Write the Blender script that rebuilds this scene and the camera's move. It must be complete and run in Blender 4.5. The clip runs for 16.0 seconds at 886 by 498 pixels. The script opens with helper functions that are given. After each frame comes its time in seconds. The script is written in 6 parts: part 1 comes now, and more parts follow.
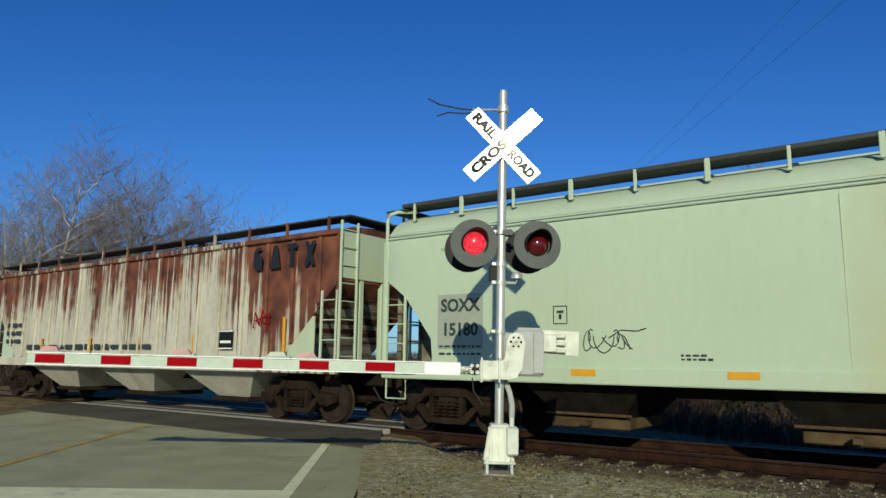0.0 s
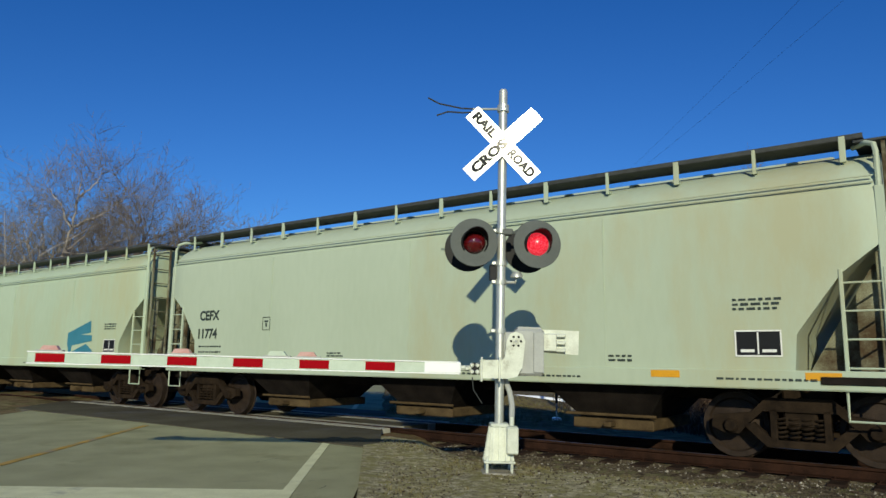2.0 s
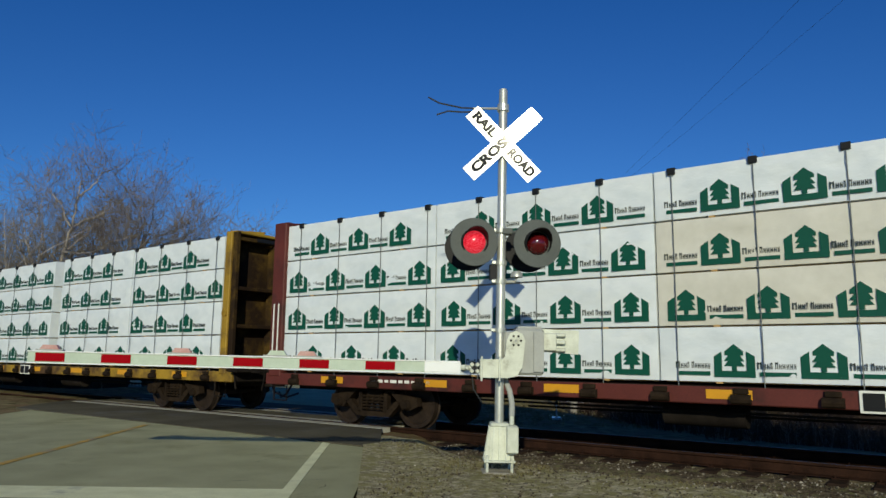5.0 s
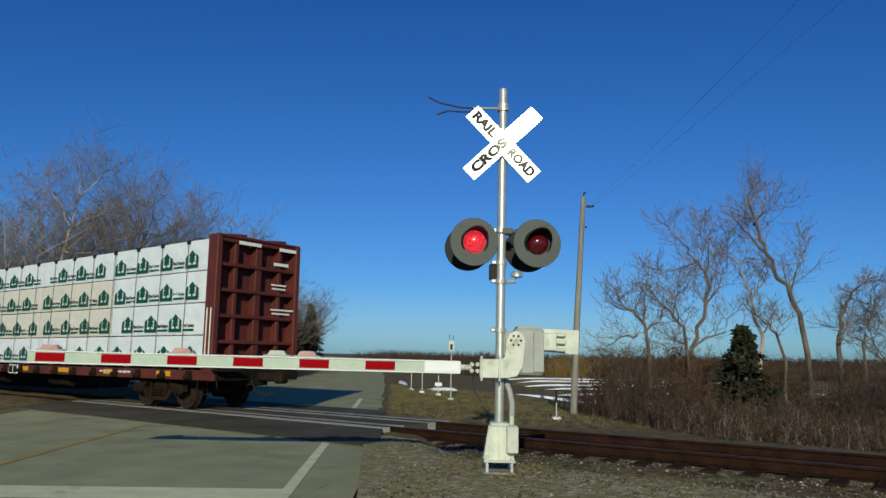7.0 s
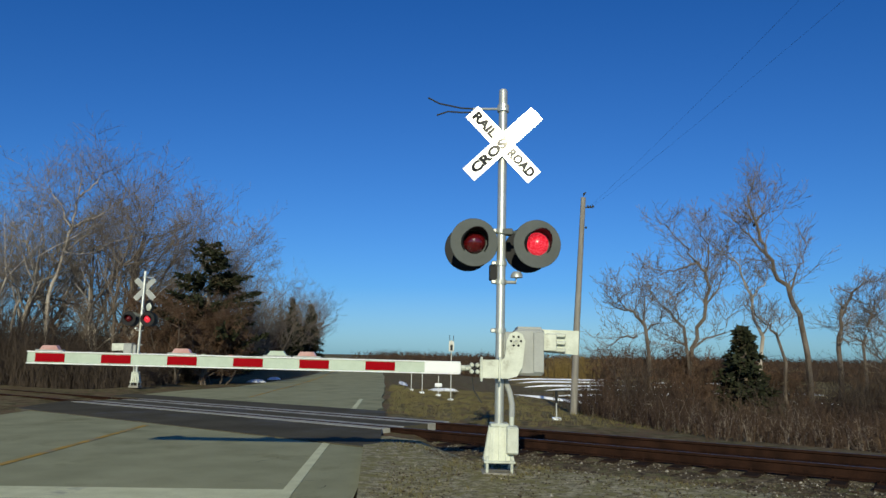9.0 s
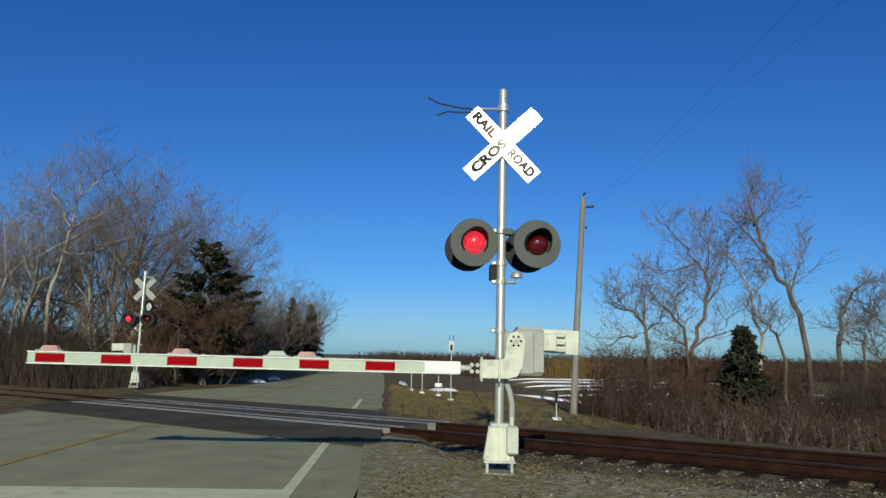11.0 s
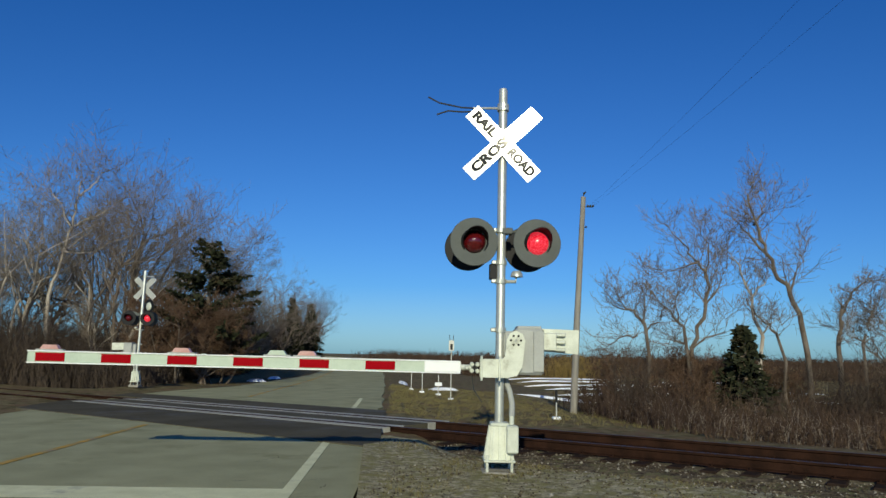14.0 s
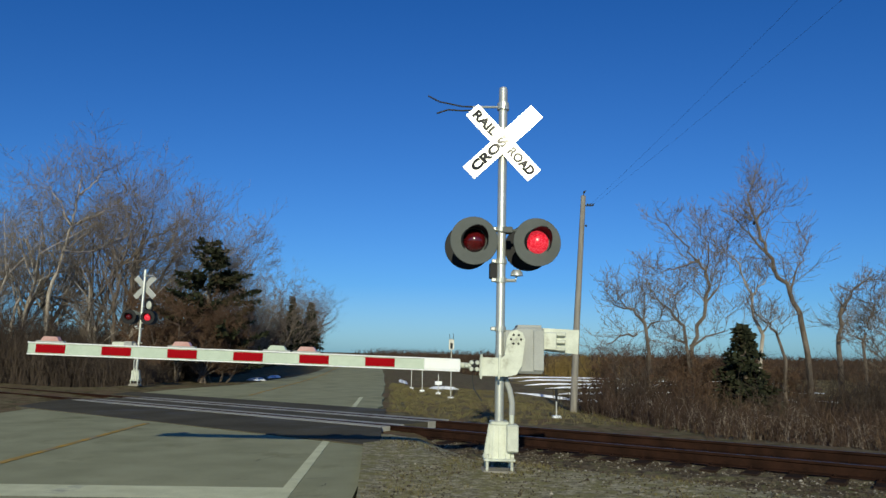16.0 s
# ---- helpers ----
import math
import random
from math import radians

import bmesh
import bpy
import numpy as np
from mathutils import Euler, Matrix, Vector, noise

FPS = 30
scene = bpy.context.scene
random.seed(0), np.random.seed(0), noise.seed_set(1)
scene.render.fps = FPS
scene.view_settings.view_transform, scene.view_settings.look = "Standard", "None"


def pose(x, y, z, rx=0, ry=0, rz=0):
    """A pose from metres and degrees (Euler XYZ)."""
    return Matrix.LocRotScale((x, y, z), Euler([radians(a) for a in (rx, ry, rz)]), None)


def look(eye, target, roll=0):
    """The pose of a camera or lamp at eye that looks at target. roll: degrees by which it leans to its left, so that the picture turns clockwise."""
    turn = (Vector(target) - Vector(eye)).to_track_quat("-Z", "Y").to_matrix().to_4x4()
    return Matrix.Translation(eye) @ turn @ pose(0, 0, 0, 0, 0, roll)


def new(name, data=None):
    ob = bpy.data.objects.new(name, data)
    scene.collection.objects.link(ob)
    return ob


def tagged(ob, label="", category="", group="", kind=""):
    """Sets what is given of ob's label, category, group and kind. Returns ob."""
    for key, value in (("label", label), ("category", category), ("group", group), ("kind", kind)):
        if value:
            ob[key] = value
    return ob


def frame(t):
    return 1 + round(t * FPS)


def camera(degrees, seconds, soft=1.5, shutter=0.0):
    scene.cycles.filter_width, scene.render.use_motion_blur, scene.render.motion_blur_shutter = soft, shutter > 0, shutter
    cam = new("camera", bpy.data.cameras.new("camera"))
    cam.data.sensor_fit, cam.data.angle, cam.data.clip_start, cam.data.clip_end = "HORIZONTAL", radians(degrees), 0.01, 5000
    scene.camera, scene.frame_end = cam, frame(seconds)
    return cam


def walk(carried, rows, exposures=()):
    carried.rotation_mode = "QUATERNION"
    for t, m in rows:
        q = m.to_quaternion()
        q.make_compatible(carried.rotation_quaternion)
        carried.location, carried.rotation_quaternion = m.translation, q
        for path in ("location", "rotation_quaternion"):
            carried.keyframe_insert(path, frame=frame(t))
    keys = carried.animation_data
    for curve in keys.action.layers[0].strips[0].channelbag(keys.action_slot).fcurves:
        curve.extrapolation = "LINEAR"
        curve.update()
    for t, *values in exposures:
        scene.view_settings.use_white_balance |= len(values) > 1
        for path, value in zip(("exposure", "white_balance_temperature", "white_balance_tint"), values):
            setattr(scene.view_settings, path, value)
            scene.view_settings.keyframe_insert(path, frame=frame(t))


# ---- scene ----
# ---- camera ----
cam = camera(64.19, 16.0, soft=1.5)
EYE = (0.0, 0.0, 1.44)


def aim(dy):
    """The camera's pose with its axis tipped by dy thousandths of a radian."""
    return pose(*EYE, 90 + 8.508 + math.degrees(dy / 1000), 0, 0) @ pose(0, 0, 0, 0, 0, 1.0)


walk(cam, [(t, aim(d)) for t, d in (
    (0.0, 2.0), (0.5, 1.2), (1.0, 2.2), (1.5, 1.3), (2.0, 1.0), (2.5, 0.1), (3.0, 0.0), (3.5, 0.0), (4.0, 0.3), (6.5, 0.0),
    (8.0, 0.0), (8.5, 0.3), (9.0, 0.8), (11.5, 0.8), (12.0, 0.0), (15.0, -0.2), (15.5, -1.4), (16.0, -1.7))],
     exposures=[(0.0, 0.0), (1.5, -0.03), (3.5, -0.15), (4.0, -0.25), (6.5, -0.32), (7.5, -0.14), (9.0, -0.10), (16.0, -0.10)])

# ---- sky, sun ----
SUN_EL, SUN_AZ = 20.7, 3.0            # height of the sun; the way its light travels, degrees right of the camera's axis
world = bpy.data.worlds.new("sky")
scene.world = world
world.use_nodes = True
wn = world.node_tree.nodes
sky = wn.new("ShaderNodeTexSky")
sky.sky_type, sky.sun_disc = "NISHITA", False
sky.sun_elevation, sky.sun_rotation = radians(SUN_EL), radians(180 + SUN_AZ)
sky.altitude, sky.air_density, sky.dust_density, sky.ozone_density = 200, 1.0, 0.3, 3.0
tint = wn.new("ShaderNodeMix")
tint.data_type, tint.blend_type = "RGBA", "MULTIPLY"
tint.inputs[0].default_value, tint.inputs[7].default_value = 1.0, (0.33, 0.66, 1.08, 1)     # clear, dry winter air
world.node_tree.links.new(sky.outputs["Color"], tint.inputs[6])
deep = wn.new("ShaderNodeMix")
deep.data_type, deep.blend_type, deep.clamp_result = "RGBA", "SUBTRACT", False
deep.inputs[0].default_value, deep.inputs[7].default_value = 1.0, (0.20, 0.25, 0.0, 1)
world.node_tree.links.new(tint.outputs[2], deep.inputs[6])
clear = wn.new("ShaderNodeMix")
clear.data_type, clear.blend_type = "RGBA", "LIGHTEN"
clear.inputs[0].default_value, clear.inputs[7].default_value = 1.0, (0.02, 0.1, 0.2, 1)
world.node_tree.links.new(deep.outputs[2], clear.inputs[6])
glow = wn.new("ShaderNodeRGBToBW")
world.node_tree.links.new(sky.outputs["Color"], glow.inputs[0])
near = wn.new("ShaderNodeMapRange")
near.inputs["From Min"].default_value, near.inputs["From Max"].default_value = 7.0, 27.0
world.node_tree.links.new(glow.outputs[0], near.inputs["Value"])
haze = wn.new("ShaderNodeMix")
haze.data_type = "RGBA"
haze.inputs[7].default_value = (10.0, 9.4, 7.6, 1)
world.node_tree.links.new(near.outputs[0], haze.inputs[0])
world.node_tree.links.new(clear.outputs[2], haze.inputs[6])
world.node_tree.links.new(haze.outputs[2], wn["Background"].inputs["Color"])
wn["Background"].inputs["Strength"].default_value = 0.10
sun = new("sun", bpy.data.lights.new("sun", "SUN"))
sun.data.energy, sun.data.angle, sun.data.color = 4.0, radians(0.53), (0.97, 0.92, 0.68)
_a, _e = radians(SUN_AZ), radians(SUN_EL)
sun.matrix_basis = look((0, 0, 30), Vector((0, 0, 30)) + Vector((math.sin(_a) * math.cos(_e), math.cos(_a) * math.cos(_e), -math.sin(_e))))

# ---- plan of the track ----
VX = Vector((0.80367, -0.59502, 0.00831)).normalized()      # along the rails, towards the camera's right
VY = Vector((0.59504, 0.80370, 0.0)).normalized()           # across the rails, away from the camera
VZ = VX.cross(VY)
CT = Vector((3.6222, 11.9506, 0.06))                        # a point on the track's middle, at the rails' top
TRACK = Matrix((VX, VY, VZ)).transposed().to_4x4()
TRACK.translation = CT


def smooth(a, b, x):
    t = min(1.0, max(0.0, (x - a) / (b - a)))
    return t * t * (3 - 2 * t)


def road_mid(y):
    """x of the road's middle line at y."""
    return -4.97 - 0.066 * y - 0.0003 * max(0.0, y - 20) ** 2


def ground_z(x, y):
    """Height of the ground: it falls gently along the track; beyond the track, beside the road, lies a lower field."""
    d = Vector((x, y, 0)) - CT
    s, l = d.x * VX.x + d.y * VX.y, d.x * VY.x + d.y * VY.y
    z = 0.0083 * (min(22, max(-45, s)) + 3.0) * (1 - smooth(14, 40, abs(l)))
    off = x - road_mid(y)
    z -= 0.2 * smooth(4, 40, l)
    z -= 0.95 * smooth(2.2, 12.0, l) * smooth(8.0, 19.0, off)
    z -= 0.5 * smooth(2.2, 7.5, l) * smooth(6.5, 10.0, -off)
    z -= 0.24 * smooth(5.2, 6.3, off) * smooth(-3.6, -2.0, l)
    return z


# ---- materials ----
def rgb(h):
    h = h.lstrip("#")
    c = [int(h[i:i + 2], 16) / 255 for i in (0, 2, 4)]
    return tuple(x / 12.92 if x <= 0.04045 else ((x + 0.055) / 1.055) ** 2.4 for x in c) + (1,)


def material(name, colour, second=None, rough=0.6, metal=0.0, scale=6.0, amount=0.35, bump=0.15, fine=60.0, stretch=(1, 1, 1), dirt=None, dirt_amount=0.0, emit=0.0, coat=0.0, spec=None):
    """Two scales of colour variation, grain relief, and optional dirt patches."""
    m = bpy.data.materials.new(name)
    m.use_nodes = True
    nt = m.node_tree
    n, link = nt.nodes, nt.links.new
    b = n["Principled BSDF"]
    b.inputs["Roughness"].default_value, b.inputs["Metallic"].default_value = rough, metal
    b.inputs["Coat Weight"].default_value = coat
    b.inputs["Specular IOR Level"].default_value = spec if spec is not None else (0.5 if rough < 0.45 else 0.25 if rough < 0.8 else 0.05)
    second = second or tuple(c * 0.72 for c in colour[:3]) + (1,)
    tc = n.new("ShaderNodeTexCoord")
    mp = n.new("ShaderNodeMapping")
    mp.inputs["Scale"].default_value = stretch
    link(tc.outputs["Object"], mp.inputs["Vector"])
    big, small = n.new("ShaderNodeTexNoise"), n.new("ShaderNodeTexNoise")
    big.inputs["Scale"].default_value, big.inputs["Detail"].default_value = scale, 5
    small.inputs["Scale"].default_value, small.inputs["Detail"].default_value = fine, 3
    for t in (big, small):
        link(mp.outputs["Vector"], t.inputs["Vector"])
    add = n.new("ShaderNodeMath")
    add.operation = "MULTIPLY_ADD"
    add.inputs[1].default_value, add.inputs[2].default_value = 0.45, 0.0
    link(small.outputs["Fac"], add.inputs[0])
    add2 = n.new("ShaderNodeMath")
    add2.operation = "MULTIPLY_ADD"
    add2.inputs[1].default_value = 0.75
    link(big.outputs["Fac"], add2.inputs[0])
    link(add.outputs[0], add2.inputs[2])
    ramp = n.new("ShaderNodeMapRange")
    ramp.inputs["From Min"].default_value, ramp.inputs["From Max"].default_value = 0.42, 0.78
    ramp.inputs["To Max"].default_value = min(1.0, amount * 2)
    ramp.inputs["From Min"].default_value = 0.46 if amount > 0.6 else 0.42
    ramp.inputs["From Max"].default_value = 0.70 if amount > 0.6 else 0.78
    link(add2.outputs[0], ramp.inputs["Value"])
    mix = n.new("ShaderNodeMix")
    mix.data_type = "RGBA"
    mix.inputs[6].default_value, mix.inputs[7].default_value = colour, second
    link(ramp.outputs[0], mix.inputs[0])
    out = mix.outputs[2]
    if dirt:
        patch = n.new("ShaderNodeTexNoise")
        patch.inputs["Scale"].default_value, patch.inputs["Detail"].default_value = scale * 0.45, 8
        patch.inputs["Roughness"].default_value = 0.7
        link(mp.outputs["Vector"], patch.inputs["Vector"])
        r2 = n.new("ShaderNodeMapRange")
        r2.inputs["From Min"].default_value, r2.inputs["From Max"].default_value = 0.62 - dirt_amount * 0.3, 0.72 - dirt_amount * 0.2
        link(patch.outputs["Fac"], r2.inputs["Value"])
        m2 = n.new("ShaderNodeMix")
        m2.data_type = "RGBA"
        m2.inputs[7].default_value = dirt
        link(out, m2.inputs[6])
        link(r2.outputs[0], m2.inputs[0])
        out = m2.outputs[2]
    link(out, b.inputs["Base Color"])
    if bump:
        bp = n.new("ShaderNodeBump")
        bp.inputs["Strength"].default_value, bp.inputs["Distance"].default_value = bump, 0.02
        link(add2.outputs[0], bp.inputs["Height"])
        link(bp.outputs["Normal"], b.inputs["Normal"])
    if emit:
        link(out, b.inputs["Emission Color"])
        b.inputs["Emission Strength"].default_value = emit
    return m


def inputs_of(m):
    return m.node_tree.nodes["Principled BSDF"].inputs


# ---- mesh building ----
class Mesh:
    """Collects vertices and faces of one part."""

    def __init__(self):
        self.v, self.f, self.m = [], [], []

    def add(self, verts, faces, mat=0):
        k = len(self.v)
        self.v += [tuple(p) for p in verts]
        self.f += [tuple(i + k for i in f) for f in faces]
        self.m += [mat] * len(faces)
        return self

    def box(self, c, s, bevel=0.012, m=None, mat=0):
        """A box round c of size s with chamfered edges."""
        hx, hy, hz = (x / 2 for x in s)
        b = min(bevel, hx * 0.45, hy * 0.45, hz * 0.45)
        vs, idx = [], {}
        for sx in (-1, 1):
            for sy in (-1, 1):
                for sz in (-1, 1):
                    for ax in range(3):
                        p = [sx * (hx - (b if ax != 0 else 0)), sy * (hy - (b if ax != 1 else 0)), sz * (hz - (b if ax != 2 else 0))]
                        idx[sx, sy, sz, ax] = len(vs)
                        q = Vector(p)
                        q = (m @ q) if m else q
                        vs.append(Vector(c) + q)
        fs = []
        for ax in range(3):
            o = [a for a in range(3) if a != ax]
            for sg in (-1, 1):
                ring = []
                for a, b2 in ((-1, -1), (1, -1), (1, 1), (-1, 1)):
                    s3 = [0, 0, 0]
                    s3[ax], s3[o[0]], s3[o[1]] = sg, a, b2
                    ring.append(idx[(*s3, ax)])
                fs.append(ring if (sg > 0) == (ax != 1) else ring[::-1])
        for ax in range(3):
            o = [a for a in range(3) if a != ax]
            for a in (-1, 1):
                for b2 in (-1, 1):
                    lo, hi = [0, 0, 0], [0, 0, 0]
                    lo[ax], hi[ax] = -1, 1
                    lo[o[0]] = hi[o[0]] = a
                    lo[o[1]] = hi[o[1]] = b2
                    fs.append([idx[(*lo, o[0])], idx[(*hi, o[0])], idx[(*hi, o[1])], idx[(*lo, o[1])]])
        for sx in (-1, 1):
            for sy in (-1, 1):
                for sz in (-1, 1):
                    fs.append([idx[sx, sy, sz, a] for a in range(3)])
        return self.add(vs, fs, mat)

    def tube(self, pts, radii, n=10, caps=True, mat=0):
        """A tube along points with a radius at each."""
        pts = [Vector(p) for p in pts]
        if not hasattr(radii, "__len__"):
            radii = [radii] * len(pts)
        vs, fs = [], []
        up = Vector((0, 0, 1))
        for i, p in enumerate(pts):
            d = (pts[min(i + 1, len(pts) - 1)] - pts[max(i - 1, 0)]).normalized()
            ref = up if abs(d.z) < 0.9 else Vector((1, 0, 0))
            a = d.cross(ref).normalized()
            b = d.cross(a)
            for k in range(n):
                w = 2 * math.pi * k / n
                vs.append(p + (a * math.cos(w) + b * math.sin(w)) * radii[i])
        for i in range(len(pts) - 1):
            for k in range(n):
                fs.append([i * n + k, i * n + (k + 1) % n, (i + 1) * n + (k + 1) % n, (i + 1) * n + k])
        if caps:
            fs.append(list(range(n)))
            fs.append([(len(pts) - 1) * n + k for k in range(n)][::-1])
        return self.add(vs, fs, mat)

    def turn(self, profile, n=24, m=Matrix(), mat=0):
        """A surface turned about the z axis of m, from (radius, z) pairs."""
        vs, fs = [], []
        for r, z in profile:
            for k in range(n):
                w = 2 * math.pi * k / n
                vs.append(m @ Vector((r * math.cos(w), r * math.sin(w), z)))
        for i in range(len(profile) - 1):
            for k in range(n):
                fs.append([i * n + k, i * n + (k + 1) % n, (i + 1) * n + (k + 1) % n, (i + 1) * n + k])
        return self.add(vs, fs, mat)

    def prism(self, poly, depth, m=Matrix(), mat=0):
        """A flat outline (x, y pairs) raised by depth along z of m."""
        n = len(poly)
        vs = [m @ Vector((x, y, 0)) for x, y in poly] + [m @ Vector((x, y, depth)) for x, y in poly]
        fs = [list(range(n))[::-1], list(range(n, 2 * n))] + [[i, (i + 1) % n, n + (i + 1) % n, n + i] for i in range(n)]
        return self.add(vs, fs, mat)

    def data(self, name, *mats, shade=False):
        me = bpy.data.meshes.new(name)
        me.from_pydata(self.v, [], self.f)
        for m in mats:
            me.materials.append(m)
        if len(mats) > 1:
            me.polygons.foreach_set("material_index", self.m)
        bm = bmesh.new()
        bm.from_mesh(me)
        bmesh.ops.recalc_face_normals(bm, faces=bm.faces)
        bm.to_mesh(me)
        bm.free()
        if shade:
            me.shade_smooth()
            me.set_sharp_from_angle(angle=radians(40))
        return me


def part(name, mesh, mat, parent, label="", shade=False, at=None):
    """One mesh object under a thing or part."""
    mats = mat if isinstance(mat, (list, tuple)) else [mat]
    me = mesh if isinstance(mesh, bpy.types.Mesh) else mesh.data(name, *mats, shade=shade)
    ob = new(name, me)
    ob.parent = parent
    if at is not None:
        ob.matrix_basis = at
    return tagged(ob, label)


def thing(name, m, label, category, group="", kind=""):
    ob = new(name)
    ob.empty_display_size = 0.2
    ob.matrix_basis = m
    return tagged(ob, label, category, group, kind)


def text_mesh(body, size, depth=0.004, bold=0.0):
    """Letters as a mesh, middle at the origin, in the x-y plane."""
    cu = bpy.data.curves.new("letters", "FONT")
    cu.body, cu.size, cu.align_x, cu.align_y, cu.extrude, cu.offset = body, size, "CENTER", "CENTER", depth, bold
    cu.resolution_u = 3
    ob = bpy.data.objects.new("letters", cu)
    scene.collection.objects.link(ob)
    me = bpy.data.meshes.new_from_object(ob.evaluated_get(bpy.context.evaluated_depsgraph_get()))
    bpy.data.objects.remove(ob)
    return me


def letters_of(me):
    """The separate letters of a text mesh, one mesh each."""
    bm = bmesh.new()
    bm.from_mesh(me)
    seen, out = set(), []
    for v0 in bm.verts:
        if v0.index in seen:
            continue
        stack, ids = [v0], []
        seen.add(v0.index)
        while stack:
            v = stack.pop()
            ids.append(v.index)
            for e in v.link_edges:
                o = e.other_vert(v)
                if o.index not in seen:
                    seen.add(o.index)
                    stack.append(o)
        where = {k: n for n, k in enumerate(ids)}
        one = bpy.data.meshes.new("letter")
        one.from_pydata([me.vertices[k].co[:] for k in ids], [], [tuple(where[k] for k in p.vertices) for p in me.polygons if p.vertices[0] in where])
        out.append(one)
    bm.free()
    return out


FRONT = Matrix.Rotation(radians(90), 4, "X")     # stands the x-y plane upright, facing -y
# ---- surfaces ----
M_GRASS = material("dry_grass", rgb("#857c5a"), rgb("#4f482e"), 0.95, scale=3.0, amount=0.7, bump=0.8, fine=22, dirt=rgb("#6e5a44"), dirt_amount=0.55)
M_ROAD = material("asphalt_worn", rgb("#a3a27f"), rgb("#8d8d6c"), 0.9, scale=1.2, amount=0.5, bump=0.35, fine=70, dirt=rgb("#82815f"), dirt_amount=0.25)
M_APRON = material("asphalt_dark", rgb("#5c584a"), rgb("#464235"), 0.9, scale=0.8, amount=0.5, bump=0.3, fine=50, dirt=rgb("#5b5a57"), dirt_amount=0.3)
M_GRAVEL = material("gravel", rgb("#bdb492"), rgb("#716a52"), 0.95, scale=11.0, amount=0.62, bump=1.0, fine=38, dirt=rgb("#837d50"), dirt_amount=0.6)
M_GRAVEL_DARK = material("brown_ballast", rgb("#7b6f58"), rgb("#3c332a"), 0.95, scale=9.0, amount=0.62, bump=1.0, fine=34, dirt=rgb("#6a6846"), dirt_amount=0.45)
M_BALLAST = material("ballast", rgb("#3f342b"), rgb("#1e1813"), 0.95, scale=6.0, amount=0.55, bump=1.0, fine=28, dirt=rgb("#6d655a"), dirt_amount=0.3)
M_STONE = material("stones", rgb("#a19b90"), rgb("#4c4842"), 0.9, scale=9, amount=0.5, bump=0.2)
_n, _l = M_STONE.node_tree.nodes, M_STONE.node_tree.links.new
_g, _r = _n.new("ShaderNodeNewGeometry"), _n.new("ShaderNodeValToRGB")
_r.color_ramp.elements[0].position, _r.color_ramp.elements[0].color = 0.0, rgb("#3a3028")
_r.color_ramp.elements[1].position, _r.color_ramp.elements[1].color = 1.0, rgb("#aaa496")
_m = _r.color_ramp.elements.new(0.8)
_m.color = rgb("#5f5848")
_l(_g.outputs["Random Per Island"], _r.inputs["Fac"])
_l(_r.outputs["Color"], _n["Principled BSDF"].inputs["Base Color"])
M_WHITELINE = material("road_paint_white", rgb("#dedeb4"), rgb("#c0c096"), 0.85, scale=3, amount=0.4, bump=0.1, dirt=rgb("#a5a68f"), dirt_amount=0.15)
M_YELLOWLINE = material("road_paint_yellow", rgb("#c79a3a"), rgb("#94834f"), 0.8, scale=3, amount=0.5, bump=0.1, dirt=rgb("#85857a"), dirt_amount=0.4)
M_PANEL = material("crossing_panel", rgb("#b4b3a6"), rgb("#8a897f"), 0.85, scale=2, amount=0.5, bump=0.15)
M_RUST = material("rail_rust", rgb("#38251c"), rgb("#1e140f"), 0.85, scale=4, amount=0.5, bump=0.3)
M_RAILTOP = material("rail_head", rgb("#57483e"), rgb("#40352e"), 0.5, 0.5, scale=3, amount=0.3, bump=0.02)
M_TIE = material("tie_wood", rgb("#3a2e26"), rgb("#1f1814"), 0.9, scale=3, amount=0.5, bump=0.4, stretch=(1, 4, 4))
M_SNOW = material("old_snow", rgb("#e8ebf0"), rgb("#c3c8d2"), 0.7, scale=1.0, amount=0.3, bump=0.3)
M_FIELD = material("stubble_field", rgb("#978658"), rgb("#6a5d40"), 0.95, scale=0.35, amount=0.55, bump=0.4, fine=4, stretch=(0.12, 1, 1), dirt=rgb("#5f5a3c"), dirt_amount=0.5)


def sheet(name, xs, ys, zf, mat, label, category, kind="structure"):
    """A surface over a grid of points."""
    me = Mesh()
    vs = [(x, y, zf(x, y)) for y in ys for x in xs]
    n = len(xs)
    fs = [(j * n + i, j * n + i + 1, (j + 1) * n + i + 1, (j + 1) * n + i) for j in range(len(ys) - 1) for i in range(n - 1)]
    me.add(vs, fs)
    d = me.data(name, mat)
    d.shade_smooth()
    return tagged(new(name, d), label, category, kind=kind)


def steps(*runs):
    out = []
    for a, b, d in runs:
        n = max(1, round((b - a) / d))
        out += [a + (b - a) * i / n for i in range(n)]
    return out + [runs[-1][1]]


def lumpy(x, y):
    off = abs(x - road_mid(y))
    w = smooth(4.9, 6.5, off)
    k = 0.035 * noise.noise((x * 0.9, y * 0.9, 0)) + 0.12 * noise.noise((x * 0.12, y * 0.12, 3)) * smooth(20, 40, y)
    return ground_z(x, y) - 0.07 + w * (k + 0.05)


sheet("ground", steps((-1500, -200, 130), (-200, -60, 14), (-60, -25, 2.5), (-25, 25, 0.5), (25, 60, 2.5), (60, 200, 14), (200, 1500, 130)),
      steps((-150, -20, 13), (-20, 4, 2), (4, 45, 0.5), (45, 100, 3), (100, 300, 20), (300, 2600, 230)), lumpy, M_GRASS,
      "dry winter grass and bare earth beside the road and track", "ground")

ROAD_Y = steps((-40, 4, 4), (4, 40, 0.8), (40, 120, 4), (120, 900, 30))


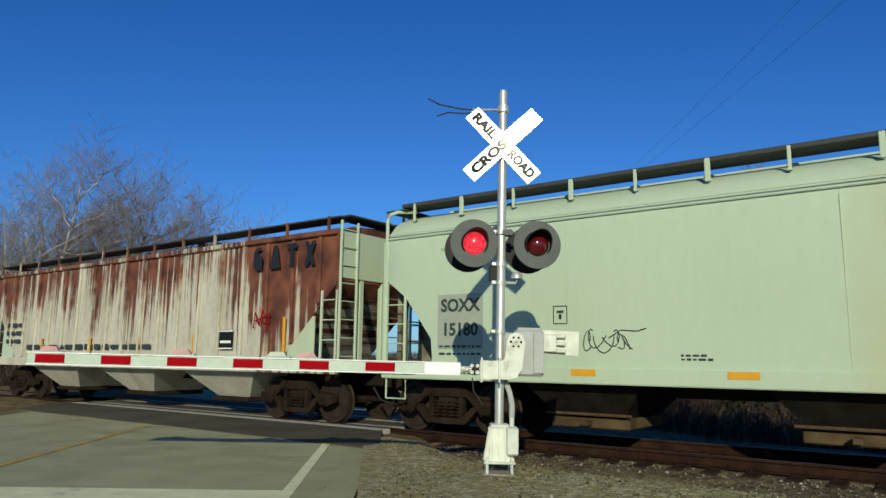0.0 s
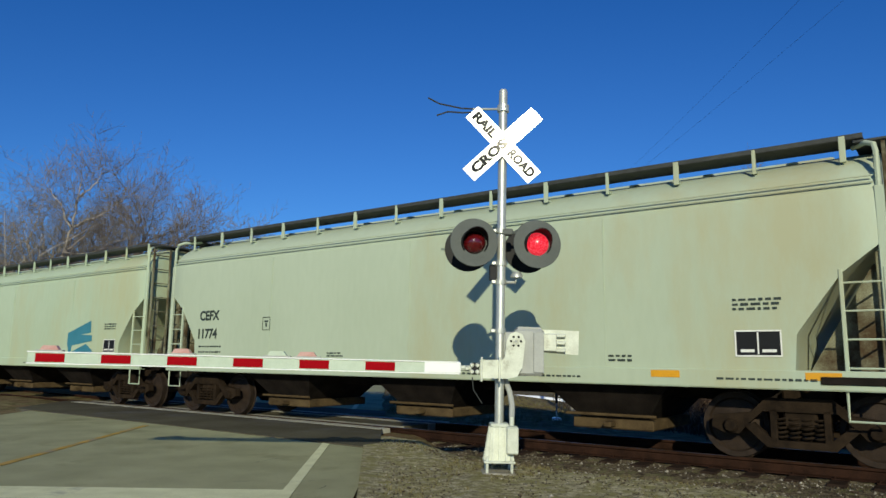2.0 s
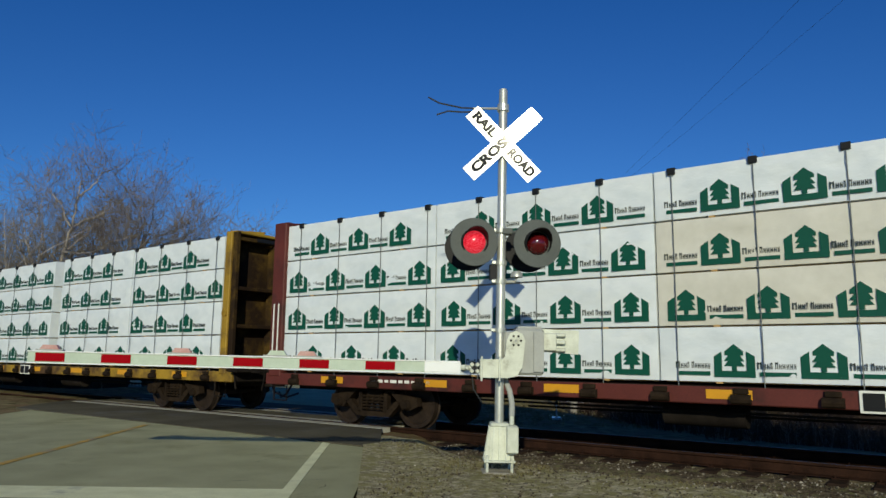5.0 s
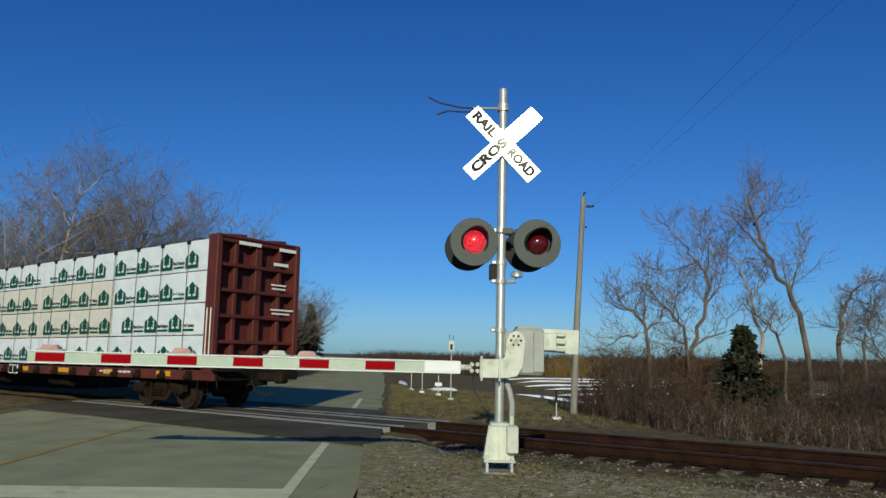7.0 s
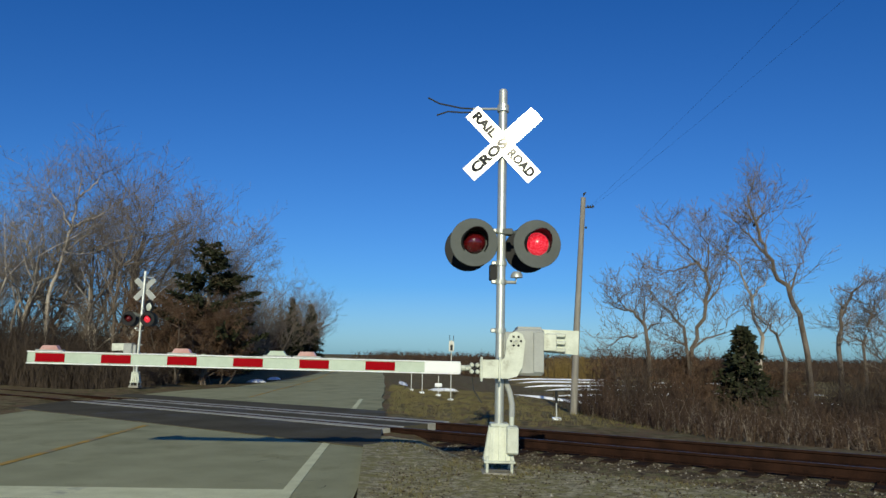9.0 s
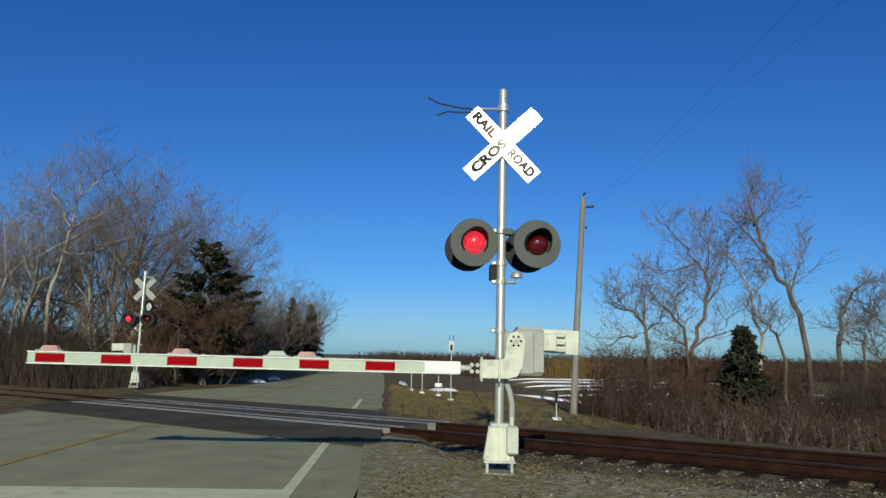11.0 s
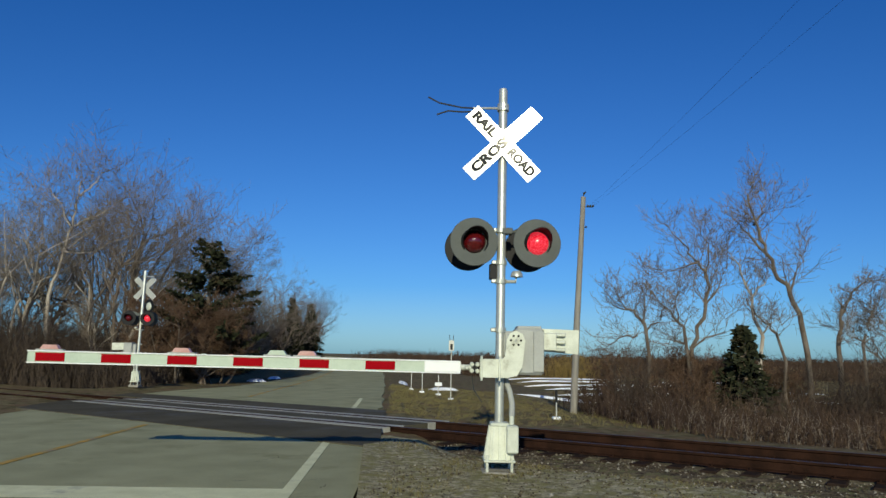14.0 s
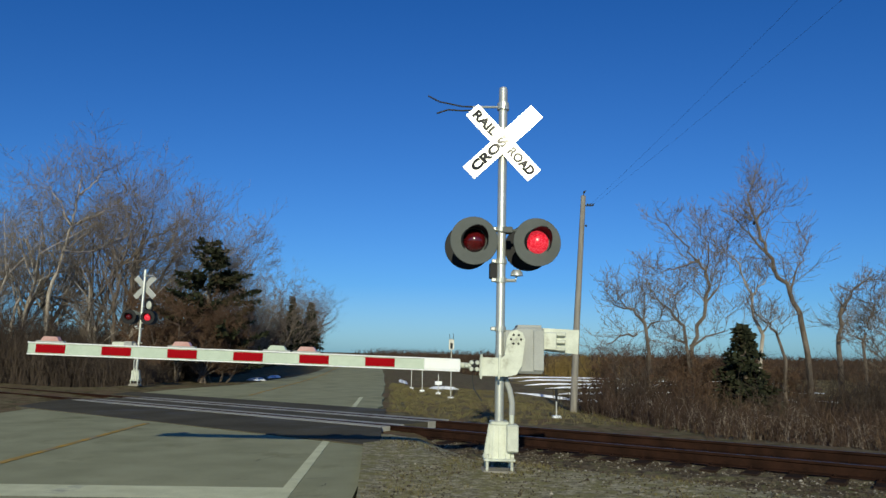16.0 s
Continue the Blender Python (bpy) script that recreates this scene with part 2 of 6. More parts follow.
def ribbon(name, off0, off1, y0, y1, lift, mat, label, category, thick=0.05, wobble=0.0, parent=None):
    """A strip along the road between two offsets from its middle."""
    ys = [y for y in ROAD_Y if y0 < y < y1]
    ys = [y0] + ys + [y1]
    vs, fs = [], []
    k = 7 if off1 - off0 > 3 else 2
    for y in ys:
        row = []
        left = off0 if k == 2 else off0 + 1.9 * smooth(26, 36, y) + 1.2 * smooth(36, 60, y)
        for i in range(k):
            o = left + (off1 - left) * i / (k - 1)
            if wobble and i in (0, k - 1):
                o += wobble * noise.noise((y * 1.3, o, 5)) + 0.4 * wobble * noise.noise((y * 5, o, 9))
            x = road_mid(y) + o
            row.append((x, y, ground_z(x, y) + lift - 0.012 * abs(o) / 4.6))
        vs += [(row[0][0], row[0][1], row[0][2] - thick)] + row + [(row[-1][0], row[-1][1], row[-1][2] - thick)]
    n = k + 2
    for j in range(len(ys) - 1):
        for i in range(n - 1):
            fs.append((j * n + i, j * n + i + 1, (j + 1) * n + i + 1, (j + 1) * n + i))
    ob = new(name, Mesh().add(vs, fs).data(name, mat))
    if parent:
        ob.parent = parent
        return ob
    return tagged(ob, label, category, kind="structure")


road = ribbon("road", -4.2, 4.62, -40, 900, -0.014, M_ROAD, "grey worn two-lane asphalt road over the crossing", "road", wobble=0.12)
# painted lines: right edge line, middle line, stop line
ribbon("edge_line", 3.82, 3.95, -40, 12.2, -0.008, M_WHITELINE, "", "", 0.004, parent=road)
ribbon("edge_line", 3.82, 3.95, 18.6, 25, -0.008, M_WHITELINE, "", "", 0.004, parent=road)
ribbon("middle_line", -0.07, 0.05, -40, 14.7, -0.008, M_YELLOWLINE, "", "", 0.004, parent=road)
ribbon("middle_line", -0.07, 0.05, 25, 300, -0.008, M_YELLOWLINE, "", "", 0.004, parent=road)
ribbon("stop_line", 0.1, 3.9, 7.22, 7.86, -0.009, M_WHITELINE, "", "", 0.004, parent=road)


def on_track(s, l, z):
    """A point s along, l across the track, z over the rails' top."""
    return CT + VX * s + VY * l + VZ * z


def track_strip(name, s0, s1, l0, l1, z, mat, label="", category="", thick=0.1, ds=0.6, wob=0.0, skew=0.0, parent=None, follow=None):
    ss_ = steps((s0, s1, ds))
    ls = steps((l0, l1, max(0.3, (l1 - l0) / 5)))
    vs, fs = [], []
    n = len(ls) + 2
    for s in ss_:
        row = []
        for i, l in enumerate(ls):
            sk = s + skew * (l - l0)
            w = wob * noise.noise((s * 0.8, l, 2)) if i in (0, len(ls) - 1) else 0
            p = on_track(sk, l + w, 0)
            p.z = (ground_z(p.x, p.y) + z) if follow is None else on_track(sk, l + w, follow(l)).z
            if wob:
                p.z += 0.03 * noise.noise((p.x * 3, p.y * 3, 1))
            row.append(p)
        vs += [row[0] - Vector((0, 0, thick))] + row + [row[-1] - Vector((0, 0, thick))]
    for j in range(len(ss_) - 1):
        for i in range(n - 1):
            fs.append((j * n + i, j * n + i + 1, (j + 1) * n + i + 1, (j + 1) * n + i))
    ob = new(name, Mesh().add(vs, fs).data(name, mat))
    if parent:
        ob.parent = parent
        return ob
    return tagged(ob, label, category, kind="structure")


SK = -0.852        # the road crosses the rails aslant: shift along per metre across
# dark apron of the crossing, flush with the rails
apron = track_strip("crossing_apron", -15.9, -3.3, -3.2, -0.84, 0, M_APRON, "dark asphalt apron of the level crossing", "road", 0.08, skew=SK, follow=lambda l: -0.018 - 0.02 * smooth(-2.2, -3.2, l))
M_B = M_BALLAST
bed = lambda l: -0.30 - 0.28 * smooth(1.5, 2.6, abs(l))
track_strip("ballast_bed", -140, -17.0, -2.3, 2.5, 0, M_B, "dark rusty ballast bed of the track", "ballast", 0.4, wob=0.1, follow=bed)
track_strip("ballast_bed", -5.6, 60, -2.1, 2.5, 0, M_B, "dark rusty ballast bed of the track", "ballast", 0.4, wob=0.1, follow=lambda l: -0.195 - 0.03 * smooth(0.9, 1.35, abs(l)) - 0.12 * smooth(1.35, 2.4, abs(l)))
track_strip("gravel_shoulder", 2.0, 46, -9.5, -1.9, 0.004, M_GRAVEL, "pale gravel and weeds beside the track", "gravel", 0.06, wob=0.12, skew=-0.896)

track_strip("ballast_shoulder", -5.0, 46, -2.35, -0.85, 0, M_GRAVEL_DARK, "brown ballast and pale stones against the near rail", "ballast", 0.08, wob=0.1,
            follow=lambda l: -0.188 - 0.02 * smooth(-0.85, -1.3, l) - 0.06 * smooth(-1.2, -2.3, l))


# rails, with head, web and foot
def rail(l, s0, s1, parent):
    prof = [(-0.036, 0.0), (0.036, 0.0), (0.036, -0.035), (0.009, -0.05), (0.009, -0.145), (0.07, -0.165), (0.07, -0.175), (-0.07, -0.175), (-0.07, -0.165), (-0.009, -0.145), (-0.009, -0.05), (-0.036, -0.035)]
    n = len(prof)
    me = Mesh()
    vs = [on_track(s, l + a, b) for s in (s0, s1) for a, b in prof]
    fs = [(i, (i + 1) % n, n + (i + 1) % n, n + i) for i in range(n)]
    me.add(vs, fs[1:])
    me.add([vs[0], vs[1], vs[n + 1], vs[n]], [(0, 1, 2, 3)], 1)
    return part("rail", me, [M_RUST, M_RAILTOP], parent)


track = thing("railway_track", Matrix(), "rusty steel rails on dark wooden ties in ballast", "railway track", kind="structure")
for l in (-0.7525, 0.7525):
    rail(l, -150, 70, track)
tie_mesh = Mesh().box((0, 0, 0), (0.23, 2.6, 0.18), 0.015).data("tie", M_TIE)
plate_mesh = Mesh().box((0, 0, 0), (0.2, 0.34, 0.02), 0.004).box((0.06, 0.1, 0.02), (0.03, 0.03, 0.03), 0.004).box((-0.06, -0.1, 0.02), (0.03, 0.03, 0.03), 0.004).data("tie_plate", M_RUST)
for i in range(-34, 30):
    s = i * 0.52 + 0.1
    if -18.2 < s < -5.4:
        continue
    t = part("tie", tie_mesh, M_TIE, track, at=TRACK @ pose(s, random.uniform(-0.06, 0.06), -0.265, rz=random.uniform(-1, 1)))
    for l in (-0.7525, 0.7525):
        part("tie_plate", plate_mesh, M_RUST, t, at=pose(0, l, 0.098))

# crossing surface: panels between and beside the rails, with open flangeways
for l0, l1, nm in ((-1.14, -0.83, 1), (-0.66, -0.4, 1), (-0.385, 0.385, 0), (0.4, 0.66, 1), (0.83, 1.15, 1)):
    for k in range(5):
        a = -17.2 + k * 2.42
        me = Mesh()
        q = [on_track(a + 0.012, l0, -0.012), on_track(a + 2.408, l0, -0.012), on_track(a + 2.408, l1, -0.012), on_track(a + 0.012, l1, -0.012)]
        me.add(q + [p - VZ * 0.2 for p in q], [(0, 1, 2, 3), (0, 1, 5, 4), (1, 2, 6, 5), (2, 3, 7, 6), (3, 0, 4, 7)])
        part("crossing_panel", me, M_PANEL if nm else M_APRON, track)
track_strip("crossing_approach", -19.2, -7.0, 1.17, 2.6, 0, M_APRON, "dark asphalt on the far side of the rails", "road", 0.08, skew=SK, follow=lambda l: -0.014 - 0.03 * smooth(2.0, 4.2, l))

# cracks in the old asphalt
M_CRACK = material("tar_crack", rgb("#4c4b46"), rgb("#3a3935"), 0.9, scale=5, amount=0.4, bump=0.1)
rc = random.Random(9)
for x0, y0, dx, dy, n in ((-2.45, 9.8, 0.06, 0.3, 2), (-2.35, 8.35, 0.3, 0.02, 1), (-1.8, 8.2, 0.16, 0.08, 3), (-1.3, 7.95, 0.03, 0.35, 1)):
    x, y, vs, fs = x0, y0, [], []
    for k in range(n * 3):
        w = 0.006 + 0.005 * rc.random()
        z = ground_z(x, y) - 0.014 - 0.012 * abs(x - road_mid(y)) / 4.6 + 0.004
        vs += [(x - w * dy * 1.5, y + w * dx * 1.5, z), (x + w * dy * 1.5, y - w * dx * 1.5, z)]
        x += dx / 3 + rc.gauss(0, 0.04)
        y += dy / 3 + rc.gauss(0, 0.04)
    fs = [(2 * k, 2 * k + 1, 2 * k + 3, 2 * k + 2) for k in range(n * 3 - 1)]
    part("crack", Mesh().add(vs, fs), M_CRACK, road)

# loose stones on the shoulder
me = Mesh()
rs = random.Random(5)
for i in range(26000):
    s = rs.uniform(-5.0, 9.0) if i < 15000 else rs.uniform(-4.6, 13.0)
    l = rs.uniform(-7.5, -1.9) if i < 12000 else (-1.75 - abs(rs.gauss(0, 0.9)) if i < 15000 else -0.95 - abs(rs.gauss(0, 0.75)))
    p = on_track(s, l, 0)
    if p.x - road_mid(p.y) < 4.75:
        continue
    r = rs.uniform(0.006, 0.018) * (1.9 if rs.random() < (0.18 if l > -2.4 else 0.04) else 1)
    z = ground_z(p.x, p.y) + 0.008
    if l > -2.3:
        z = on_track(s, l, -0.188 - 0.02 * smooth(-0.85, -1.3, l) - 0.06 * smooth(-1.2, -2.3, l)).z
    w = rs.uniform(0, 6.3)
    c, sn = math.cos(w), math.sin(w)
    vs = []
    for x, y, h in ((1, 0, 0.1), (0.2, 0.8, 0.2), (-0.9, 0.3, 0), (-0.3, -0.9, 0.15), (0.1, 0.1, 0.75), (0, 0, -0.5)):
        x, y, h = (v * rs.uniform(0.75, 1.25) for v in (x, y, h))
        vs.append((p.x + r * (x * c - y * sn), p.y + r * (x * sn + y * c), z + r * h))
    me.add(vs, [(0, 1, 4), (1, 2, 4), (2, 3, 4), (3, 0, 4), (1, 0, 5), (2, 1, 5), (3, 2, 5), (0, 3, 5)])
stone_field = tagged(new("stones", me.data("stones", M_STONE)), "loose pale stones on the shoulder of the track", "stones", kind="stuff")
# ---- crossing signals ----
M_SILVER = material("aluminium_paint", rgb("#c9ccc4"), rgb("#a3a69d"), 0.42, 0.55, scale=5, amount=0.3, bump=0.05)
M_CASTING = material("pale_casting", rgb("#cfd4c6"), rgb("#a9ae9f"), 0.55, 0.15, scale=6, amount=0.35, bump=0.12, dirt=rgb("#8d8a78"), dirt_amount=0.2)
M_BOXGREY = material("grey_housing", rgb("#a8aba6"), rgb("#8e918c"), 0.6, 0.1, scale=4, amount=0.3, bump=0.05)
M_DISC = material("grey_background_disc", rgb("#5b605d"), rgb("#4a4f4c"), 0.6, scale=5, amount=0.3, bump=0.03)
M_BLACK = material("black_hood", rgb("#1b1c1e"), rgb("#101113"), 0.6, scale=5, amount=0.3, bump=0.05)
M_SIGN = material("white_sign_sheet", rgb("#eef0ee"), rgb("#e2e4e2"), 0.2, scale=4, amount=0.2, bump=0.0, coat=0.4, spec=0.5)
M_SIGNLETTER = material("glossy_black_letters", rgb("#25272a"), rgb("#1b1c1f"), 0.08, scale=5, amount=0.2, bump=0.0, spec=0.06)
M_LETTER = material("black_letters", rgb("#25272a"), rgb("#1b1c1f"), 0.5, scale=5, amount=0.2, bump=0.0)
M_ARMWHITE = material("arm_white_sheet", rgb("#b4c2b0"), rgb("#9fae9b"), 0.4, scale=8, amount=0.3, bump=0.02)
M_ARMRED = material("arm_red_sheet", rgb("#9a0a16"), rgb("#7c0810"), 0.85, scale=8, amount=0.3, bump=0.02)
M_LENSDARK = material("lens_unlit", rgb("#5e1216"), rgb("#3a0a0d"), 0.12, scale=30, amount=0.4, bump=0.05, coat=0.6)
M_CONCRETE = material("concrete", rgb("#9c988c"), rgb("#7b776c"), 0.9, scale=6, amount=0.45, bump=0.3)
M_CABLE = material("black_cable", rgb("#3c3f40"), rgb("#2a2c2d"), 0.6, scale=6, amount=0.3, bump=0.02)
M_ARMLAMP = material("red_arm_lamp", rgb("#bd9a92"), rgb("#a0645c"), 0.25, scale=12, amount=0.3, bump=0.02, emit=0.12)


def led_material():
    """Glowing red lens with a pattern of bright points."""
    m = bpy.data.materials.new("lens_lit")
    m.use_nodes = True
    n, link = m.node_tree.nodes, m.node_tree.links.new
    b = n["Principled BSDF"]
    vor = n.new("ShaderNodeTexVoronoi")
    vor.inputs["Scale"].default_value = 55
    tc = n.new("ShaderNodeTexCoord")
    link(tc.outputs["Object"], vor.inputs["Vector"])
    r = n.new("ShaderNodeValToRGB")
    r.color_ramp.elements[0].position, r.color_ramp.elements[0].color = 0.12, (1.0, 0.13, 0.16, 1)
    r.color_ramp.elements[1].position, r.color_ramp.elements[1].color = 0.6, (0.62, 0.003, 0.018, 1)
    link(vor.outputs["Distance"], r.inputs["Fac"])
    link(r.outputs["Color"], b.inputs["Emission Color"])
    b.inputs["Emission Strength"].default_value = 0.95
    b.inputs["Base Color"].default_value = (0.35, 0.01, 0.02, 1)
    b.inputs["Roughness"].default_value = 0.25
    return m


M_LENSLIT = led_material()
LENSES, ARMS = [], []      # what flashes and what lifts, for motions()


def lamp_head(sig, x, z, y, facing, phase):
    """A red lamp with hood and round background; facing -1 looks to -y. The lens ball turns its lit half forward."""
    m = pose(x, y, z, rx=90 if facing < 0 else -90) if facing > 0 else pose(x, y, z, rz=8) @ pose(0, 0, 0, rx=90)
    head = part("lamp_head", Mesh().turn([(0.0, -0.30), (0.1, -0.29), (0.15, -0.2), (0.17, -0.02), (0.15, 0.0), (0.0, 0.0)], 24, m), M_BLACK, sig, shade=True)
    part("background_disc", Mesh().turn([(0.15, 0.0), (0.305, 0.0), (0.31, 0.008), (0.305, 0.018), (0.15, 0.018), (0.15, 0.0)], 40, m), M_DISC if facing < 0 else M_BLACK, head, "dark grey round background disc")
    # hood: a tube cut away towards the front underside
    vs, fs, n = [], [], 28
    for k in range(n + 1):
        w = math.pi * (-0.22 + 1.44 * k / n)
        d = 0.05 + 0.21 * max(0.0, math.sin(w * 0.72 + 0.42)) ** 1.5
        for r, zz in ((0.172, 0.015), (0.166, d), (0.158, d), (0.16, 0.015)):
            vs.append(m @ Vector((r * math.cos(w), (1 if facing < 0 else -1) * r * math.sin(w), zz)))
    for k in range(n):
        for i in range(3):
            fs.append((k * 4 + i, k * 4 + i + 1, (k + 1) * 4 + i + 1, (k + 1) * 4 + i))
    part("hood", Mesh().add(vs, fs), M_BLACK, head, "black metal hood", shade=True)
    me = Mesh()
    rows, cols, r = 14, 28, 0.152
    vs = [(r * math.sin(math.pi * j / rows) * math.cos(2 * math.pi * i / cols), r * math.sin(math.pi * j / rows) * math.sin(2 * math.pi * i / cols), r * math.cos(math.pi * j / rows)) for j in range(rows + 1) for i in range(cols)]
    for j in range(rows):
        for i in range(cols):
            me.f.append((j * cols + i, j * cols + (i + 1) % cols, (j + 1) * cols + (i + 1) % cols, (j + 1) * cols + i))
            me.m.append(0 if i >= cols // 2 else 1)
    me.v = vs
    base = pose(x, y - facing * 0.035, z)
    lens = part("lens", me, [M_LENSLIT, M_LENSDARK], head, "red lamp lens", shade=True, at=base)
    LENSES.append((lens, base, 0 if facing < 0 else 180, phase))
    return head


def crossing_signal(m, label, arm_length, lens_swap=False):
    sig = thing("crossing_signal", m, label, "crossing signal", "crossing signals")
    part("foundation", Mesh().box((0, 0.02, -0.01), (0.42, 0.4, 0.1), 0.02), M_CONCRETE, sig, "weathered concrete foundation")
    part("base_plate", Mesh().box((0.0, 0, 0.17), (0.38, 0.36, 0.03), 0.01).box((-0.15, -0.15, 0.14), (0.035, 0.035, 0.2), 0.008).box((0.15, -0.15, 0.14), (0.035, 0.035, 0.2), 0.008).box((0.15, 0.15, 0.14), (0.035, 0.035, 0.2), 0.008).box((-0.15, 0.15, 0.14), (0.035, 0.035, 0.2), 0.008), M_CASTING, sig)
    w0, w1, z0, z1 = 0.13, 0.1, 0.185, 0.6
    cast = part("base_casting", Mesh().add([(-w0, -w0, z0), (w0, -w0, z0), (w0, w0, z0), (-w0, w0, z0), (-w1, -w1, z1), (w1, -w1, z1), (w1, w1, z1), (-w1, w1, z1)],
                [(0, 1, 5, 4), (1, 2, 6, 5), (2, 3, 7, 6), (3, 0, 4, 7), (4, 5, 6, 7), (0, 1, 2, 3)]), M_CASTING, sig, "pale tapered base casting")
    for k in range(4):
        r = Matrix.Rotation(k * math.pi / 2, 4, "Z")
        for x in (-0.085, 0.0, 0.085):
            part("casting_rib", Mesh().add([r @ Vector(p) for p in ((x - 0.012, -0.185, z0), (x + 0.012, -0.185, z0), (x * 0.75 + 0.012, -0.125, z1 - 0.02), (x * 0.75 - 0.012, -0.125, z1 - 0.02), (x - 0.012, -0.1, z0), (x + 0.012, -0.1, z0), (x * 0.75 + 0.012, -0.08, z1 - 0.02), (x * 0.75 - 0.012, -0.08, z1 - 0.02))],
                 [(0, 1, 2, 3), (0, 4, 7, 3), (1, 5, 6, 2), (2, 3, 7, 6)]), M_CASTING, cast)
    part("casting_collar", Mesh().box((0, 0, 0.6), (0.23, 0.23, 0.045), 0.01), M_CASTING, cast)
    part("junction_box", Mesh().box((0.15, -0.1, 0.43), (0.15, 0.2, 0.33), 0.015).box((0.15, -0.205, 0.43), (0.13, 0.02, 0.3), 0.01).tube([(0.15, -0.08, 0.6), (0.15, -0.08, 0.72)], 0.03), M_CASTING, sig)
    part("conduit", Mesh().tube([(0.15, -0.08, 0.7), (0.155, -0.05, 0.85), (0.13, 0.0, 1.0), (0.06, 0.02, 1.18), (0.05, 0.03, 1.3)], 0.035, 8), M_BOXGREY, sig, shade=True)
    part("mast", Mesh().turn([(0.057, 0.58), (0.057, 4.93), (0.05, 4.955), (0.0, 4.96)], 20), M_SILVER, sig, "silver painted steel mast", shade=True)
    for z in (1.32, 1.76, 2.38, 2.62, 3.04):
        part("mast_clamp", Mesh().turn([(0.058, z - 0.03), (0.072, z - 0.03), (0.072, z + 0.03), (0.058, z + 0.03)], 16).box((-0.095, -0.02, z), (0.06, 0.07, 0.05), 0.01), M_SILVER, sig)
    # crossbuck: two boards set crosswise, the lettered one in front
    for k, (ang, word, y) in enumerate(((43.5, "CROSSING", -0.10), (-47.5, "RAIL ROAD", -0.085))):
        bm_ = FRONT @ Matrix.Rotation(radians(ang), 4, "Z")
        mm = pose(-0.005, y, 4.18, rx=-1.2, rz=-4.7) @ bm_
        bl = part("crossbuck_board", Mesh().box((0, 0, 0), (1.22, 0.228, 0.012), 0.004), M_SIGN, sig, "white reflective board with black letters", at=mm)
        part("board_back", Mesh().box((0, 0, -0.009), (1.2, 0.215, 0.006), 0.002), M_BOXGREY, bl, "bare grey metal back")
        for word, cx, w in ((("CROSSING", 0.0, 1.06),) if k == 0 else (("RAIL", -0.36, 0.40), ("ROAD", 0.35, 0.44))):
            tm = text_mesh(word, 0.165, 0.002, 0.009)
            xs = [v.co.x for v in tm.vertices]
            wide = w / (max(xs) - min(xs))
            for v in tm.vertices:
                v.co.x *= wide
            for one in letters_of(tm):
                one.materials.append(M_SIGNLETTER)
                part("letter", one, M_SIGNLETTER, bl, "black letter", at=pose(cx, 0, 0.0085))
    part("board_bracket", Mesh().box((0.02, -0.07, 4.18), (0.12, 0.03, 0.2), 0.005), M_SILVER, sig)
    part("top_bracket", Mesh().tube([(-0.05, 0, 4.69), (-0.4, 0.02, 4.69)], 0.016, 8).turn([(0.06, 4.65), (0.078, 4.65), (0.078, 4.74), (0.06, 4.74)], 14), M_SILVER, sig)
    for dz, x1, dx in ((0.0, -1.0, 0.14), (-0.04, -0.88, -0.10)):
        part("wire", Mesh().tube([(-0.3, 0.02, 4.69 + dz), (-0.55, 0.02, 4.695 + dz * 1.5), (x1 + 0.15, 0.02, 4.69 + dx * 0.45), (x1, 0.02, 4.69 + dx)], 0.011, 6), M_CABLE, sig, "loose cable end")
    # lamps: two facing the road each way
    part("lamp_crossarm", Mesh().tube([(-0.42, 0.0, 3.03), (0.46, 0.0, 3.03)], 0.022, 8).box((0.06, 0, 3.03), (0.16, 0.14, 0.08), 0.01).tube([(-0.38, 0, 3.03), (-0.38, 0, 2.9)], 0.02, 8).tube([(0.42, 0, 3.03), (0.42, 0, 2.9)], 0.02, 8), M_DISC, sig)
    for x in (-0.36, 0.44):
        part("lamp_bracket", Mesh().tube([(x, -0.12, 2.86), (x, 0.36, 2.86)], 0.03, 8), M_BLACK, sig)
        lamp_head(sig, x, 2.86, -0.16, -1, (x > 0) ^ lens_swap)
        lamp_head(sig, x - 0.06, 2.86, 0.36, 1, (x > 0) ^ lens_swap)
    if lens_swap:
        side = part("side_lamp", Mesh().turn([(0.0, -0.2), (0.12, -0.16), (0.16, 0.0), (0.3, 0.0), (0.3, 0.02), (0.15, 0.02), (0.12, 0.03), (0.0, 0.03)], 24, pose(-0.42, 0.3, 3.38, rz=150) @ FRONT), M_BLACK, sig, "black side lamp on a bracket", shade=True)
        part("lamp_back", Mesh().turn([(0.0, 0.05), (0.14, 0.045), (0.17, 0.02)], 20, pose(-0.42, 0.3, 3.38, rz=150) @ FRONT), M_CASTING, side, "pale round cover", shade=True)
        part("side_bracket", Mesh().tube([(0, 0, 3.3), (-0.42, 0.28, 3.36)], 0.025, 8), M_SILVER, sig)
    part("bell", Mesh().turn([(0.0, 0.05), (0.05, 0.045), (0.075, 0.01), (0.08, -0.03), (0.0, -0.035)], 16, pose(0.2, -0.02, 2.47)).tube([(0.04, 0, 2.38), (0.19, 0, 2.38), (0.2, -0.02, 2.45)], 0.022, 8), M_SILVER, sig, shade=True)
    part("terminal_box", Mesh().box((-0.1, 0.03, 2.5), (0.1, 0.1, 0.2), 0.01), M_BLACK, sig)
